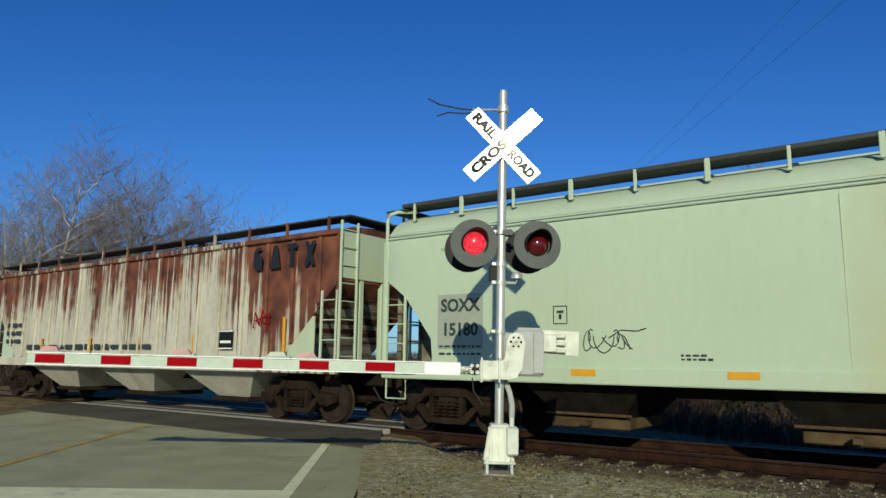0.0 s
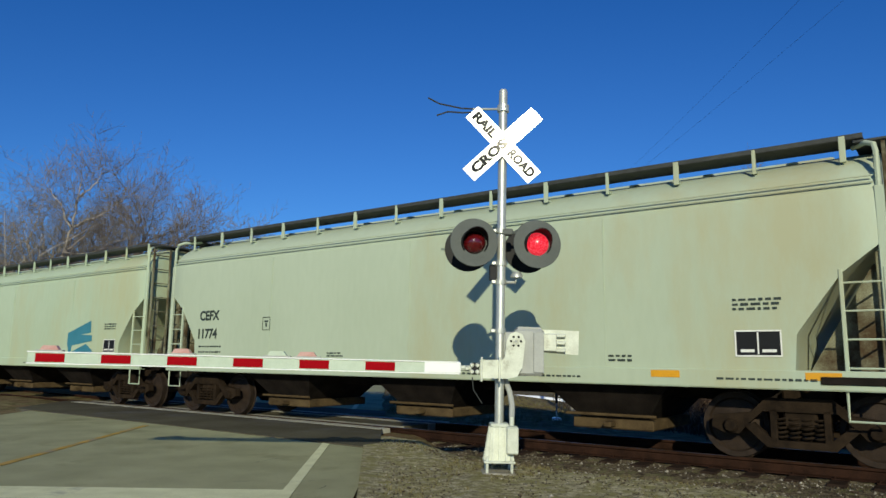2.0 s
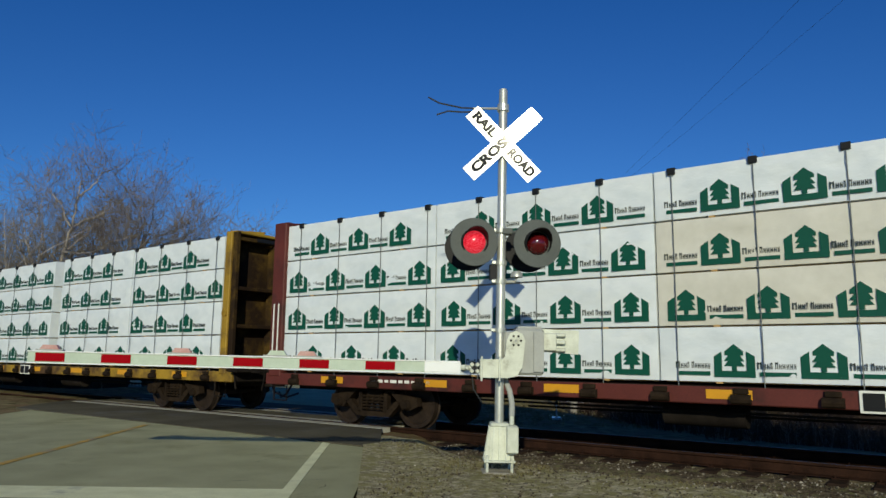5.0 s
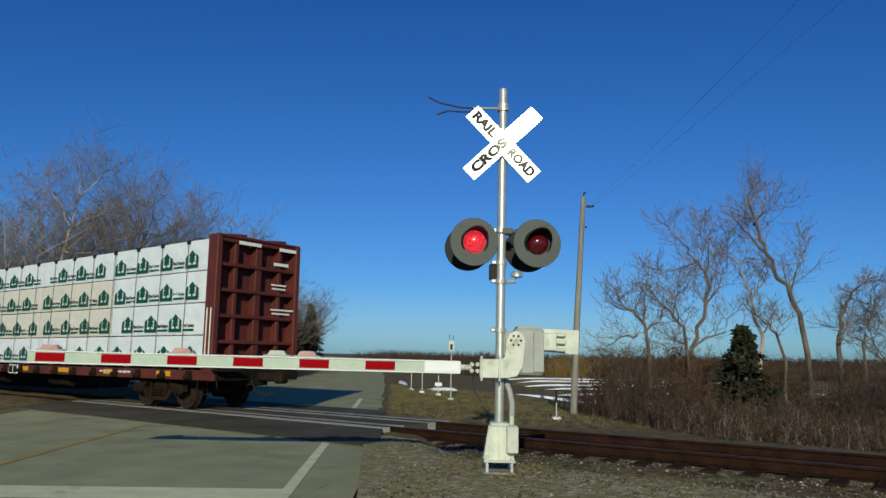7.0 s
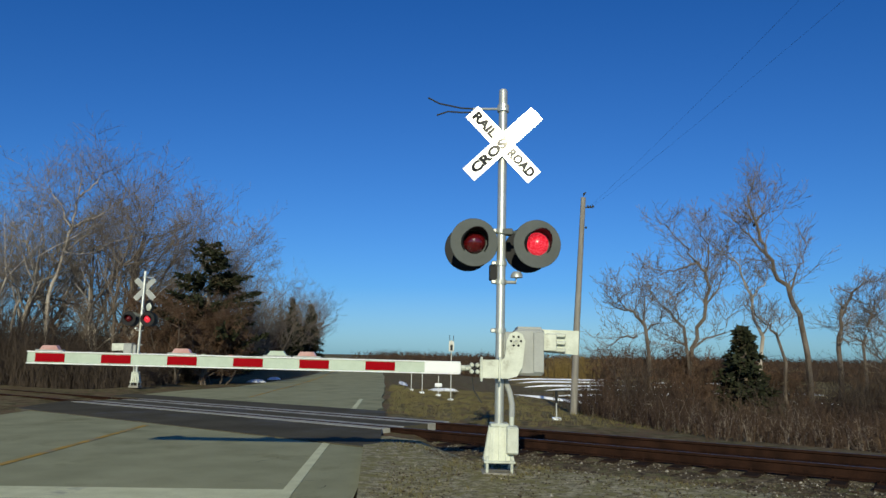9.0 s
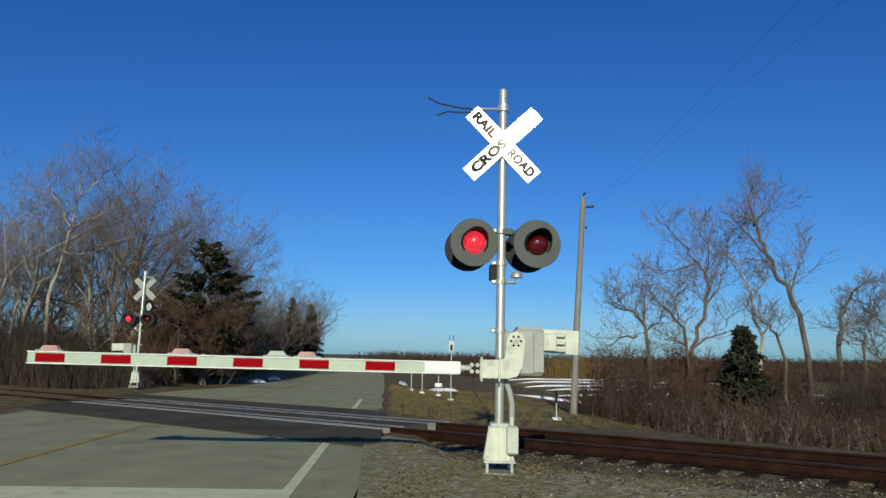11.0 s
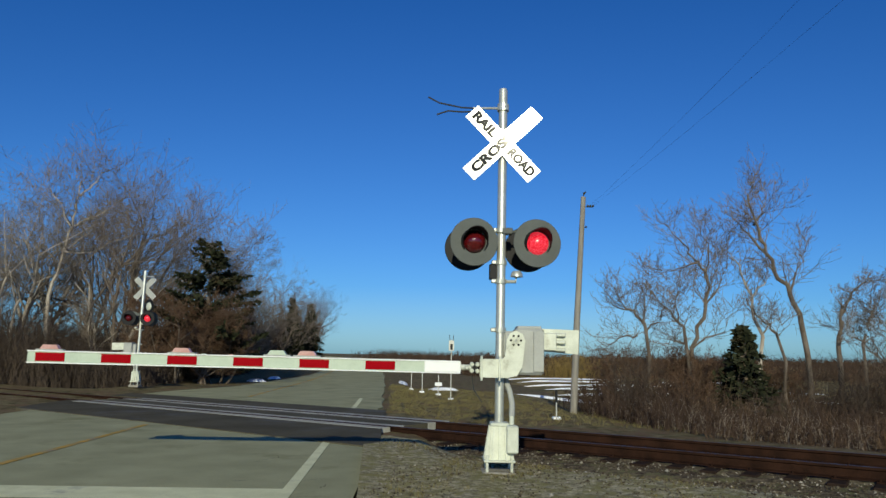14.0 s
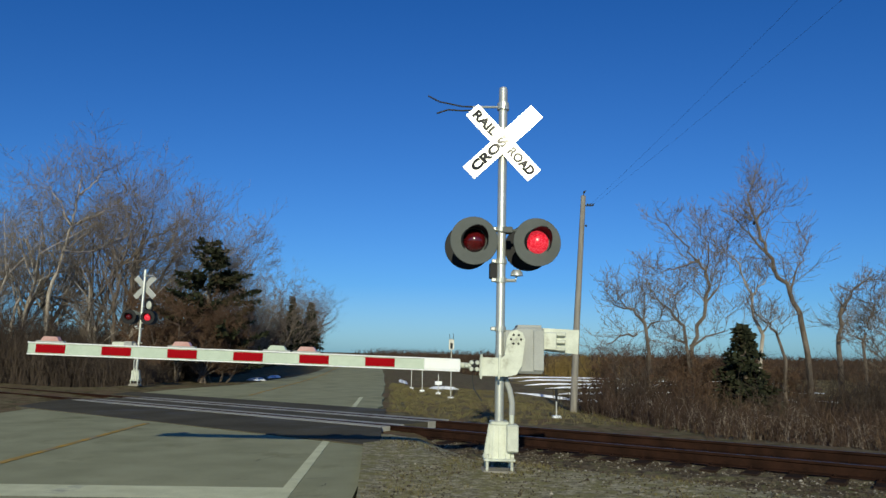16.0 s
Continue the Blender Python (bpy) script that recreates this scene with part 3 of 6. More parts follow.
    # gate mechanism
    part("gate_mechanism", Mesh().box((0.36, 0.08, 1.5), (0.36, 0.42, 0.58), 0.03).box((0.36, 0.08, 1.8), (0.3, 0.36, 0.03), 0.012).box((0.13, 0.06, 1.5), (0.16, 0.2, 0.5), 0.02).box((0.47, -0.14, 1.5), (0.13, 0.03, 0.5), 0.01), M_BOXGREY, sig, "grey steel gate mechanism box")
    piv = pose(0.18, -0.16, 1.63)
    arm = part("gate_arm", Mesh().prism([(-0.44, -0.46), (-0.1, -0.46), (0.02, -0.43), (0.08, -0.32), (0.115, 0.0), (0.08, 0.085), (0.0, 0.12), (-0.08, 0.085), (-0.115, 0.0), (-0.135, -0.2), (-0.17, -0.235), (-0.44, -0.235)], 0.05, pose(0, 0.0, 0) @ FRONT), M_CASTING, sig, "red and white striped gate arm", at=piv)
    for k in range(7):
        w = k * math.pi / 3
        c = (0.062 * math.cos(w), 0.062 * math.sin(w)) if k < 6 else (0, 0)
        part("bolt", Mesh().turn([(0.0, 0.012), (0.014, 0.012), (0.016, 0.0)], 6, pose(c[0], -0.05, c[1]) @ FRONT), M_BLACK if k < 6 else M_BOXGREY, arm)
    for x in (-0.42, -0.2):
        part("flange", Mesh().box((x, -0.03, -0.35), (0.025, 0.12, 0.3), 0.006), M_CASTING, arm)
    cl = Mesh().box((-0.5, 0, -0.345), (0.1, 0.08, 0.14), 0.012)
    for dx, dz in ((-0.47, 0.04), (-0.47, -0.04), (-0.54, 0.04), (-0.54, -0.04), (-0.6, 0.0)):
        cl.turn([(0.0, 0.03), (0.02, 0.03), (0.03, 0.0)], 8, pose(dx, -0.04, -0.345 + dz) @ FRONT, 1)
    part("arm_coupling", cl, [M_BLACK, M_CASTING], arm)
    part("arm_tube", Mesh().tube([(-0.52, 0, -0.345), (-0.8, 0, -0.345)], 0.035, 8), M_CASTING, arm)
    L0, L1, zc = -0.68, -0.68 - arm_length, -0.345
    part("arm_beam", Mesh().box(((L0 + L1) / 2, 0, zc), (arm_length, 0.05, 0.135), 0.01), M_ARMWHITE, arm)
    part("arm_edge", Mesh().box(((L0 + L1) / 2, -0.004, zc + 0.071), (arm_length, 0.07, 0.014), 0.003), M_SIGN, arm)
    part("arm_edge", Mesh().box(((L0 + L1) / 2, -0.004, zc - 0.071), (arm_length, 0.07, 0.014), 0.003), M_SIGN, arm)
    part("arm_sleeve", Mesh().box((L0 - 0.22, -0.01, zc), (0.45, 0.06, 0.128), 0.01), M_SIGN, arm)
    red = Mesh().box((0, 0, 0), (0.365, 0.008, 0.105), 0.002).data("red_stripe", M_ARMRED)
    for k in range(6):
        x = L1 + 0.287 + k * 0.815
        part("red_stripe", red, M_ARMRED, arm, "red reflective stripe", at=pose(x, -0.028, zc))
    for x, lit in ((L1 + 0.27, 1), (L1 + 1.9, 1), (L1 + 3.45, 1), (L1 + 3.08, 0)):
        base = Mesh().box((0, 0, 0.012), (0.34, 0.07, 0.02), 0.005)
        g = part("arm_lamp", base, M_BOXGREY, arm, at=pose(x, 0, zc + 0.075))
        part("lamp_cover", Mesh().prism([(-0.12, 0.0), (0.12, 0.0), (0.08, 0.055), (-0.08, 0.055)], 0.07, pose(0, 0.035, 0.02) @ FRONT), M_ARMLAMP if lit else M_ARMWHITE, g, "red lamp cover" if lit else "white lamp cover")
    part("counterweight", Mesh().prism([(0.33, -0.12), (0.85, -0.15), (0.86, 0.16), (0.33, 0.17)], 0.05, pose(0, 0.42, 0) @ FRONT).box((0.45, 0.3, 0.0), (0.2, 0.12, 0.22), 0.01).box((0.56, 0.34, 0.095), (0.24, 0.08, 0.05), 0.018).box((0.56, 0.34, 0.0), (0.24, 0.08, 0.05), 0.018).box((0.56, 0.34, -0.095), (0.24, 0.08, 0.05), 0.018), M_CASTING, arm, "pale metal counterweight plates")
    ARMS.append((arm, piv))
    part("gate_cable", Mesh().tube([(-0.35, -0.12, 1.18), (-0.33, -0.1, 1.02), (-0.22, -0.06, 0.86)], 0.008, 6), M_CABLE, sig)
    return sig


crossing_signal(pose(0.73, 9.01, 0.0, ry=0.45), "silver crossing signal with red lamps and lowered striped gate", 5.35)
crossing_signal(pose(-13.05, 30.75, -0.1, ry=-0.6, rz=180), "silver crossing signal standing across the tracks", 5.35, True)
# ---- train ----
SPEED = 11.95
M_HOPPER = material("pale_grey_green_paint", rgb("#b0c0a6"), rgb("#a4b498"), 0.55, scale=0.5, amount=0.3, bump=0.03, fine=9, stretch=(1, 1, 0.3), dirt=rgb("#adb28f"), dirt_amount=0.18)
M_HOPPER_B = material("pale_grey_paint", rgb("#aebaa4"), rgb("#a2ae97"), 0.55, scale=0.5, amount=0.3, bump=0.03, fine=9, stretch=(1, 1, 0.3), dirt=rgb("#a8a98a"), dirt_amount=0.18)
M_UNDER = material("dusty_underframe", rgb("#2b2622"), rgb("#171412"), 0.9, scale=3, amount=0.5, bump=0.2)
M_TRUCK = material("rusty_cast_steel", rgb("#33291f"), rgb("#1a1511"), 0.85, scale=5, amount=0.5, bump=0.2)
M_WHEEL = material("wheel_steel", rgb("#40342b"), rgb("#251e19"), 0.6, 0.4, scale=5, amount=0.5, bump=0.1)
# hopper end braces, ladders and grabs: darker and browner than the sides
M_ENDPAINT = material("mottled_end_paint", rgb("#8f917c"), rgb("#5b5745"), 0.8, scale=2.5, amount=0.6, bump=0.1, dirt=rgb("#4a3d2e"), dirt_amount=0.5)
M_OUTLET = material("tan_outlet_gate", rgb("#5e4f38"), rgb("#3a2f22"), 0.9, scale=4, amount=0.5, bump=0.2)
# bulkhead sheet, ribs and post flanges: browner and darker than M_YELLOW
M_DARKYELLOW = material("mottled_dark_yellow_paint", rgb("#6b5426"), rgb("#2f2417"), 0.8, scale=2.0, amount=0.7, bump=0.1, dirt=rgb("#2a2018"), dirt_amount=0.8)
M_GRATE = material("grey_running_board", rgb("#4a4c4a"), rgb("#343634"), 0.7, 0.2, scale=10, amount=0.4, bump=0.3)
M_YELLOW = material("yellow_car_paint", rgb("#b08d2c"), rgb("#7d6427"), 0.6, scale=1.5, amount=0.5, bump=0.08, dirt=rgb("#4a3624"), dirt_amount=0.6)
M_OXIDE = material("oxide_red_paint", rgb("#64302a"), rgb("#4a241f"), 0.6, scale=1.5, amount=0.4, bump=0.06, dirt=rgb("#3d2420"), dirt_amount=0.3)
M_REFLECT = material("yellow_reflector", rgb("#d79a1e"), rgb("#b88420"), 0.4, scale=8, amount=0.2, bump=0.0)
M_BARS = material("stencil_dark", rgb("#3a4440"), rgb("#2c3330"), 0.6, scale=10, amount=0.3, bump=0.0)
M_TEAL = material("teal_paint", rgb("#3f7f92"), rgb("#33707f"), 0.5, scale=2, amount=0.3, bump=0.0)
M_WHITE = material("white_paint", rgb("#e5e6df"), rgb("#cfd0c8"), 0.5, scale=5, amount=0.3, bump=0.0)
M_PATCH = material("grey_patch", rgb("#9aa293"), rgb("#8c9485"), 0.5, scale=5, amount=0.3, bump=0.0)
M_WRAP = material("white_lumber_wrap", rgb("#e0e6e7"), rgb("#cbd4d8"), 0.36, scale=1.4, amount=0.4, bump=1.0, fine=5, stretch=(1, 1, 1.6))
M_GREEN = material("green_print", rgb("#0f5140"), rgb("#0c4536"), 0.45, scale=5, amount=0.3, bump=0.0)
M_STRAP = material("dark_strap", rgb("#6a6f70"), rgb("#4b4f50"), 0.5, scale=8, amount=0.3, bump=0.0)
M_LUMBER = material("raw_lumber", rgb("#c2a06a"), rgb("#9b7c4e"), 0.8, scale=3, amount=0.4, bump=0.2, stretch=(1, 6, 6))
M_FADED = material("faded_wrap", rgb("#d4d2c6"), rgb("#c2c0b3"), 0.5, scale=1.6, amount=0.4, bump=0.5, fine=7)


def rust_material():
    """Pale paint under long rust streaks that run down from the roof."""
    m = material("rust_streaked_paint", rgb("#c2bfae"), rgb("#a29d8b"), 0.75, scale=1.5, amount=0.5, bump=0.15, fine=20, stretch=(1, 1, 0.3))
    n, link = m.node_tree.nodes, m.node_tree.links.new
    b = n["Principled BSDF"]
    tc = n.new("ShaderNodeTexCoord")
    old = b.inputs["Base Color"].links[0].from_socket
    sep = n.new("ShaderNodeSeparateXYZ")
    link(tc.outputs["Object"], sep.inputs[0])
    total = None
    for sx, sz, wgt in ((0.9, 0.10, 0.5), (4.2, 0.10, 0.75), (13.0, 0.35, 0.35), (3.0, 2.2, 0.16)):
        mp = n.new("ShaderNodeMapping")
        mp.inputs["Scale"].default_value = (sx, 0.3, sz)
        link(tc.outputs["Object"], mp.inputs["Vector"])
        t = n.new("ShaderNodeTexNoise")
        t.inputs["Scale"].default_value, t.inputs["Detail"].default_value = 1.6, 4
        link(mp.outputs["Vector"], t.inputs["Vector"])
        ma = n.new("ShaderNodeMath")
        ma.operation = "MULTIPLY_ADD"
        ma.inputs[1].default_value = wgt
        link(t.outputs["Fac"], ma.inputs[0])
        if total:
            link(total, ma.inputs[2])
        else:
            ma.inputs[2].default_value = 0
        total = ma.outputs[0]
    # streaks thin out towards their lower ends; the end panel of the side is rusted through
    h = n.new("ShaderNodeMapRange")
    h.inputs["From Min"].default_value, h.inputs["From Max"].default_value = 1.4, 3.6
    h.inputs["To Min"].default_value, h.inputs["To Max"].default_value = -0.20, 0.08
    link(sep.outputs["Z"], h.inputs["Value"])
    e = n.new("ShaderNodeMapRange")
    e.inputs["From Min"].default_value, e.inputs["From Max"].default_value = 4.6, 6.0
    e.inputs["To Min"].default_value, e.inputs["To Max"].default_value = 0.0, 0.22
    link(sep.outputs["X"], e.inputs["Value"])
    a1, a2 = n.new("ShaderNodeMath"), n.new("ShaderNodeMath")
    link(total, a1.inputs[0]); link(h.outputs[0], a1.inputs[1])
    link(a1.outputs[0], a2.inputs[0]); link(e.outputs[0], a2.inputs[1])
    k = n.new("ShaderNodeMapRange")
    k.inputs["From Min"].default_value, k.inputs["From Max"].default_value = 0.865, 0.97
    link(a2.outputs[0], k.inputs["Value"])
    tone = n.new("ShaderNodeTexNoise")
    tone.inputs["Scale"].default_value = 2.2
    link(tc.outputs["Object"], tone.inputs["Vector"])
    rr = n.new("ShaderNodeValToRGB")
    rr.color_ramp.elements[0].position, rr.color_ramp.elements[0].color = 0.35, rgb("#4c2d26")
    rr.color_ramp.elements[1].position, rr.color_ramp.elements[1].color = 0.7, rgb("#7c4c38")
    link(tone.outputs["Fac"], rr.inputs["Fac"])
    mix = n.new("ShaderNodeMix")
    mix.data_type = "RGBA"
    link(k.outputs[0], mix.inputs[0]); link(old, mix.inputs[6]); link(rr.outputs["Color"], mix.inputs[7])
    link(mix.outputs[2], b.inputs["Base Color"])
    return m


M_RUSTY = rust_material()
RIDERS, WHEELSETS = [], []        # (thing, place along the track at the start), wheelsets


def wheelset_mesh():
    me = Mesh()
    for y, s in ((-0.7525, 1), (0.7525, -1)):
        m = pose(0, y, 0) @ Matrix.Rotation(radians(90) * s, 4, "X")
        me.turn([(0.0, 0.075), (0.11, 0.075), (0.13, 0.045), (0.36, 0.02), (0.385, 0.06), (0.455, 0.06), (0.46, -0.06), (0.485, -0.07), (0.485, -0.09), (0.38, -0.09), (0.35, -0.02), (0.12, 0.0)], 28, m)
        for k in range(3):
            w = k * 2.094
            me.turn([(0.0, 0.1), (0.02, 0.1), (0.022, 0.075)], 6, m @ pose(0.055 * math.cos(w), 0.055 * math.sin(w), 0))
    me.tube([(0, -1.05, 0), (0, 1.05, 0)], 0.08, 12)
    return me.data("wheelset", M_WHEEL, shade=True)


WHEELS = wheelset_mesh()


def side_frame_mesh():
    """Cast side frame of a truck: a bowed top over two axle boxes, with a spring nest between."""
    me = Mesh()
    m = pose(0, 0.05, 0) @ FRONT
    me.prism([(-1.15, 0.44), (-1.12, 0.60), (-0.62, 0.66), (-0.42, 0.86), (0.42, 0.86), (0.62, 0.66), (1.12, 0.60), (1.15, 0.44), (0.98, 0.36), (0.78, 0.36), (0.66, 0.50), (0.46, 0.68), (-0.46, 0.68), (-0.66, 0.50), (-0.78, 0.36), (-0.98, 0.36)], 0.14, m)
    me.prism([(-0.72, 0.48), (-0.42, 0.20), (0.42, 0.20), (0.72, 0.48), (0.60, 0.52), (0.34, 0.30), (-0.34, 0.30), (-0.60, 0.52)], 0.14, m)
    me.box((-0.33, -0.02, 0.5), (0.09, 0.14, 0.44), 0.01).box((0.33, -0.02, 0.5), (0.09, 0.14, 0.44), 0.01)
    return me.data("side_frame", M_TRUCK)


SIDEFRAME = side_frame_mesh()
me = Mesh()
for k in range(4):
    pts = [(0.075 * math.cos(w), 0.075 * math.sin(w), 0.3 + 0.3 * w / 31.4) for w in [i * 0.785 for i in range(41)]]
    me.tube([(x - 0.24 + k * 0.16, y, z) for x, y, z in pts], 0.016, 5, False)
SPRINGS = me.data("spring_nest", M_TRUCK, shade=True)
BEARING = Mesh().turn([(0.0, 0.1), (0.07, 0.1), (0.1, 0.06), (0.105, -0.06), (0.0, -0.06)], 14, FRONT).data("axle_bearing", M_TRUCK, shade=True)


def truck(car, x):
    tr = part("truck", Mesh().box((x, 0, 0.62), (0.42, 2.1, 0.3), 0.03).box((x, 0, 0.85), (0.7, 0.7, 0.2), 0.03), M_TRUCK, car, "rusty cast-steel truck")
    for y, r in ((-1.0, 0), (1.0, 180)):
        f = part("side_frame", SIDEFRAME, M_TRUCK, tr, at=pose(x, y, 0, rz=r))
        part("spring_nest", SPRINGS, M_TRUCK, tr, at=pose(x, y, 0, rz=r))
        for dx in (-0.89, 0.89):
            part("axle_bearing", BEARING, M_TRUCK, tr, at=pose(x + dx, y * 1.06, 0.46, rz=r))
    for dx in (-0.89, 0.89):
        w = part("wheelset", WHEELS, M_WHEEL, car, at=pose(x + dx, 0, 0.46))
        WHEELSETS.append((w, x + dx))


def coupler(car, x, s):
    part("coupler", Mesh().box((x + s * 0.25, 0, 0.84), (0.9, 0.16, 0.2), 0.03).box((x + s * 0.75, 0.02, 0.84), (0.3, 0.3, 0.3), 0.06), M_TRUCK, car)
    part("brake_hose", Mesh().tube([(x + s * 0.1, -0.35, 0.75), (x + s * 0.3, -0.34, 0.5), (x + s * 0.6, -0.25, 0.4), (x + s * 0.85, -0.1, 0.5)], 0.025, 7), M_BLACK, car, shade=True)


def ladder(car, x, y, z0, z1, wide, mat, along="x", rungs=None):
    me = Mesh()
    d = Vector((wide, 0, 0)) if along == "x" else Vector((0, wide, 0))
    p = Vector((x, y, 0))
    for q in (p, p + d):
        me.box((q.x, q.y, (z0 + z1) / 2), (0.05, 0.05, z1 - z0), 0.008)
    n = rungs or max(2, round((z1 - z0) / 0.38))
    for k in range(n):
        z = z0 + (k + 0.5) * (z1 - z0) / n
        me.tube([p + Vector((0, 0, z)), p + d + Vector((0, 0, z))], 0.014, 6)
    return part("ladder", me, mat, car)


def label_bars(mesh, x, z, y, w, h, rows, rnd):
    """Rows of small stencil marks too worn to read."""
    for r in range(rows):
        zz = z - r * h * 1.6
        xx = x
        while xx < x + w - h:
            ww = rnd.uniform(1.0, 3.2) * h
            mesh.box((min(xx + ww / 2, x + w), y, zz), (ww, 0.004, h * rnd.uniform(0.7, 1.0)), 0.0005)
            xx += ww + h * 0.8


def hopper_car(a0, half, label, mat, marks, number, teal, seed):
    """Covered hopper with smooth rounded sides, open ends over the trucks and a railed roof walk."""
    rnd = random.Random(seed)
    car = thing("hopper_car", TRACK @ pose(a0, 0, 0), label, "hopper car", "freight cars")
    RIDERS.append((car, a0, 0, 0))
    W = 1.43
    sec = [(-W, 0.0), (-W, 0.45), (-W, 1.0), (-W + 0.01, 2.3), (-W + 0.05, 2.44), (-W + 0.12, 2.58), (-W + 0.24, 2.72), (-W + 0.42, 2.84), (-0.7, 2.98), (0, 3.03)]
    sec = sec + [(-y, z) for y, z in sec[-2::-1]]
    ends = [6.6 + (half - 6.6) * u for u in (0.0, 0.04, 0.27, 0.56, 0.96, 1.0)]
    xs = [-x for x in ends[::-1]] + [-3, 0, 3] + ends
    rise = dict(zip(ends, (0.0, 0.5, 0.85, 1.28, 1.62, 1.65)))
    vs, fs = [], []
    n = len(sec)
    for x in xs:
        cut = rise.get(abs(x), 0.0)
        for y, z in sec:
            zz = 1.22 + z
            if z < 2.3:
                zz = 1.22 + cut + z * (2.3 - cut) / 2.3
            pin = 0.985 if abs(x) == half else 1
            vs.append((x, y * pin, zz))
    for i in range(len(xs) - 1):
        for k in range(n - 1):
            fs.append((i * n + k, i * n + k + 1, (i + 1) * n + k + 1, (i + 1) * n + k))
        fs.append((i * n + n - 1, i * n, (i + 1) * n, (i + 1) * n + n - 1))
    fs += [tuple(range(n)), tuple((len(xs) - 1) * n + k for k in range(n))[::-1]]
    body = part("body", Mesh().add(vs, fs), mat, car, shade=True)
    for z in (3.655, 3.735):
        part("seam", Mesh().box((0, -W - 0.001, z), (2 * half - 0.1, 0.018, 0.022), 0.005), mat, body)
    for x in (-3.9, 0.05, 3.95):
        part("seam", Mesh().box((x, -W - 0.001, 2.4), (0.012, 0.008, 2.3), 0.003), mat, body)
    for s in (-1, 1):
        part("side_sill", Mesh().box((0, s * (W + 0.0), 1.12), (2 * half + 0.05, 0.08, 0.25), 0.012).box((0, s * (W - 0.05), 1.0), (2 * half, 0.16, 0.02), 0.004), mat, car)
    part("centre_sill", Mesh().box((0, 0, 0.95), (2 * half + 0.4, 0.36, 0.36), 0.02), M_UNDER, car)
    # discharge bays
    for x in (-3.8, 0.0, 3.8):
        b = Mesh()
        top, bot = [(-1.2, -1.42), (1.2, -1.42), (1.2, 1.42), (-1.2, 1.42)], [(-0.55, -0.8), (0.55, -0.8), (0.55, 0.8), (-0.55, 0.8)]
        b.add([(x + p, q, 1.2) for p, q in top] + [(x + p, q, 0.42) for p, q in bot], [(0, 1, 5, 4), (1, 2, 6, 5), (2, 3, 7, 6), (3, 0, 4, 7), (4, 5, 6, 7)])
        bay = part("discharge_bay", b, M_UNDER, car, "dusty discharge bay")
        part("outlet_gate", Mesh().box((x, 0, 0.36), (1.35, 1.8, 0.17), 0.02).box((x, -0.95, 0.36), (0.12, 0.3, 0.08), 0.01).tube([(x - 0.75, -0.98, 0.5), (x + 0.75, -0.98, 0.5)], 0.025, 8), M_OUTLET, bay, "tan sliding outlet gate")
    # ends: slope braces, posts, ladders, platform
    for s in (-1, 1):
        e = s * half
        part("end_platform", Mesh().box((e - s * 0.35, 0, 1.12), (0.9, 3.0, 0.1), 0.01), M_UNDER, car)
        for y in (-1.05, -0.35, 0.35, 1.05):
            part("slope_brace", Mesh().add([(e - s * 1.1, y - 0.03, 1.2), (e - s * 0.1, y - 0.03, 1.2), (e - s * 0.05, y - 0.03, 2.85), (e - s * 0.2, y - 0.03, 2.75), (e - s * 1.1, y + 0.03, 1.2), (e - s * 0.1, y + 0.03, 1.2), (e - s * 0.05, y + 0.03, 2.85), (e - s * 0.2, y + 0.03, 2.75)],
                 [(0, 1, 2, 3), (4, 5, 6, 7), (0, 1, 5, 4), (1, 2, 6, 5), (0, 3, 7, 4)]) if abs(y) < 1 else Mesh().box((e - s * 0.08, y, 2.0), (0.1, 0.08, 1.7), 0.01), M_ENDPAINT, car)
        for y in (-W + 0.03, W - 0.03):
            part("corner_post", Mesh().box((e, y, 2.4), (0.11, 0.07, 2.4), 0.012).tube([(e, y, 3.55), (e, y, 4.05), (e - s * 0.02, y * 0.97, 4.16), (e - s * 0.12, y * 0.9, 4.22), (e - s * 0.3, y * 0.62, 4.27)], 0.035, 8), mat, car)
            ladder(car, e - s * 0.5 if s > 0 else e, y * 1.015, 1.1, 2.55, 0.5, mat)
            part("stirrup", Mesh().tube([(e - s * 0.05, y, 1.05), (e - s * 0.05, y, 0.62), (e - s * 0.52, y, 0.62), (e - s * 0.52, y, 1.05)], 0.02, 6), mat, car)
        ladder(car, e + s * 0.08, -1.3, 1.2, 4.2, 0.48, M_ENDPAINT, "y")
        ladder(car, e + s * 0.08, 0.85, 1.2, 4.2, 0.48, M_ENDPAINT, "y")
        part("end_grab", Mesh().tube([(e + s * 0.08, -0.6, 1.2), (e + s * 0.1, -0.6, 2.1), (e + s * 0.1, 0.6, 2.1), (e + s * 0.08, 0.6, 1.2)], 0.018, 6).tube([(e + s * 0.1, -0.6, 1.7), (e + s * 0.1, 0.6, 1.7)], 0.016, 6), M_ENDPAINT, car)
        part("brake_cylinder", Mesh().tube([(e - s * 0.3, 0.3, 1.3), (e - s * 0.3, 0.9, 1.3)], 0.13, 12), M_TRUCK, car)
        coupler(car, e, s)
        truck(car, s * 6.55)
    # roof walk
    for s in (-1, 1):
        rw = part("roof_walk", Mesh().box((0, s * 0.9, 4.335), (2 * half - 0.3, 0.5, 0.035), 0.006), M_GRATE, car, "grey grated roof walk")
        for k in range(14):
            x = -7.3 + k * 14.6 / 13
            part("walk_bracket", Mesh().box((x, s * 1.15, 4.2), (0.05 + 0.03 * (k % 2), 0.04, 0.36), 0.006).box((x, s * 1.0, 4.06), (0.05, 0.32, 0.035), 0.006), mat, rw)
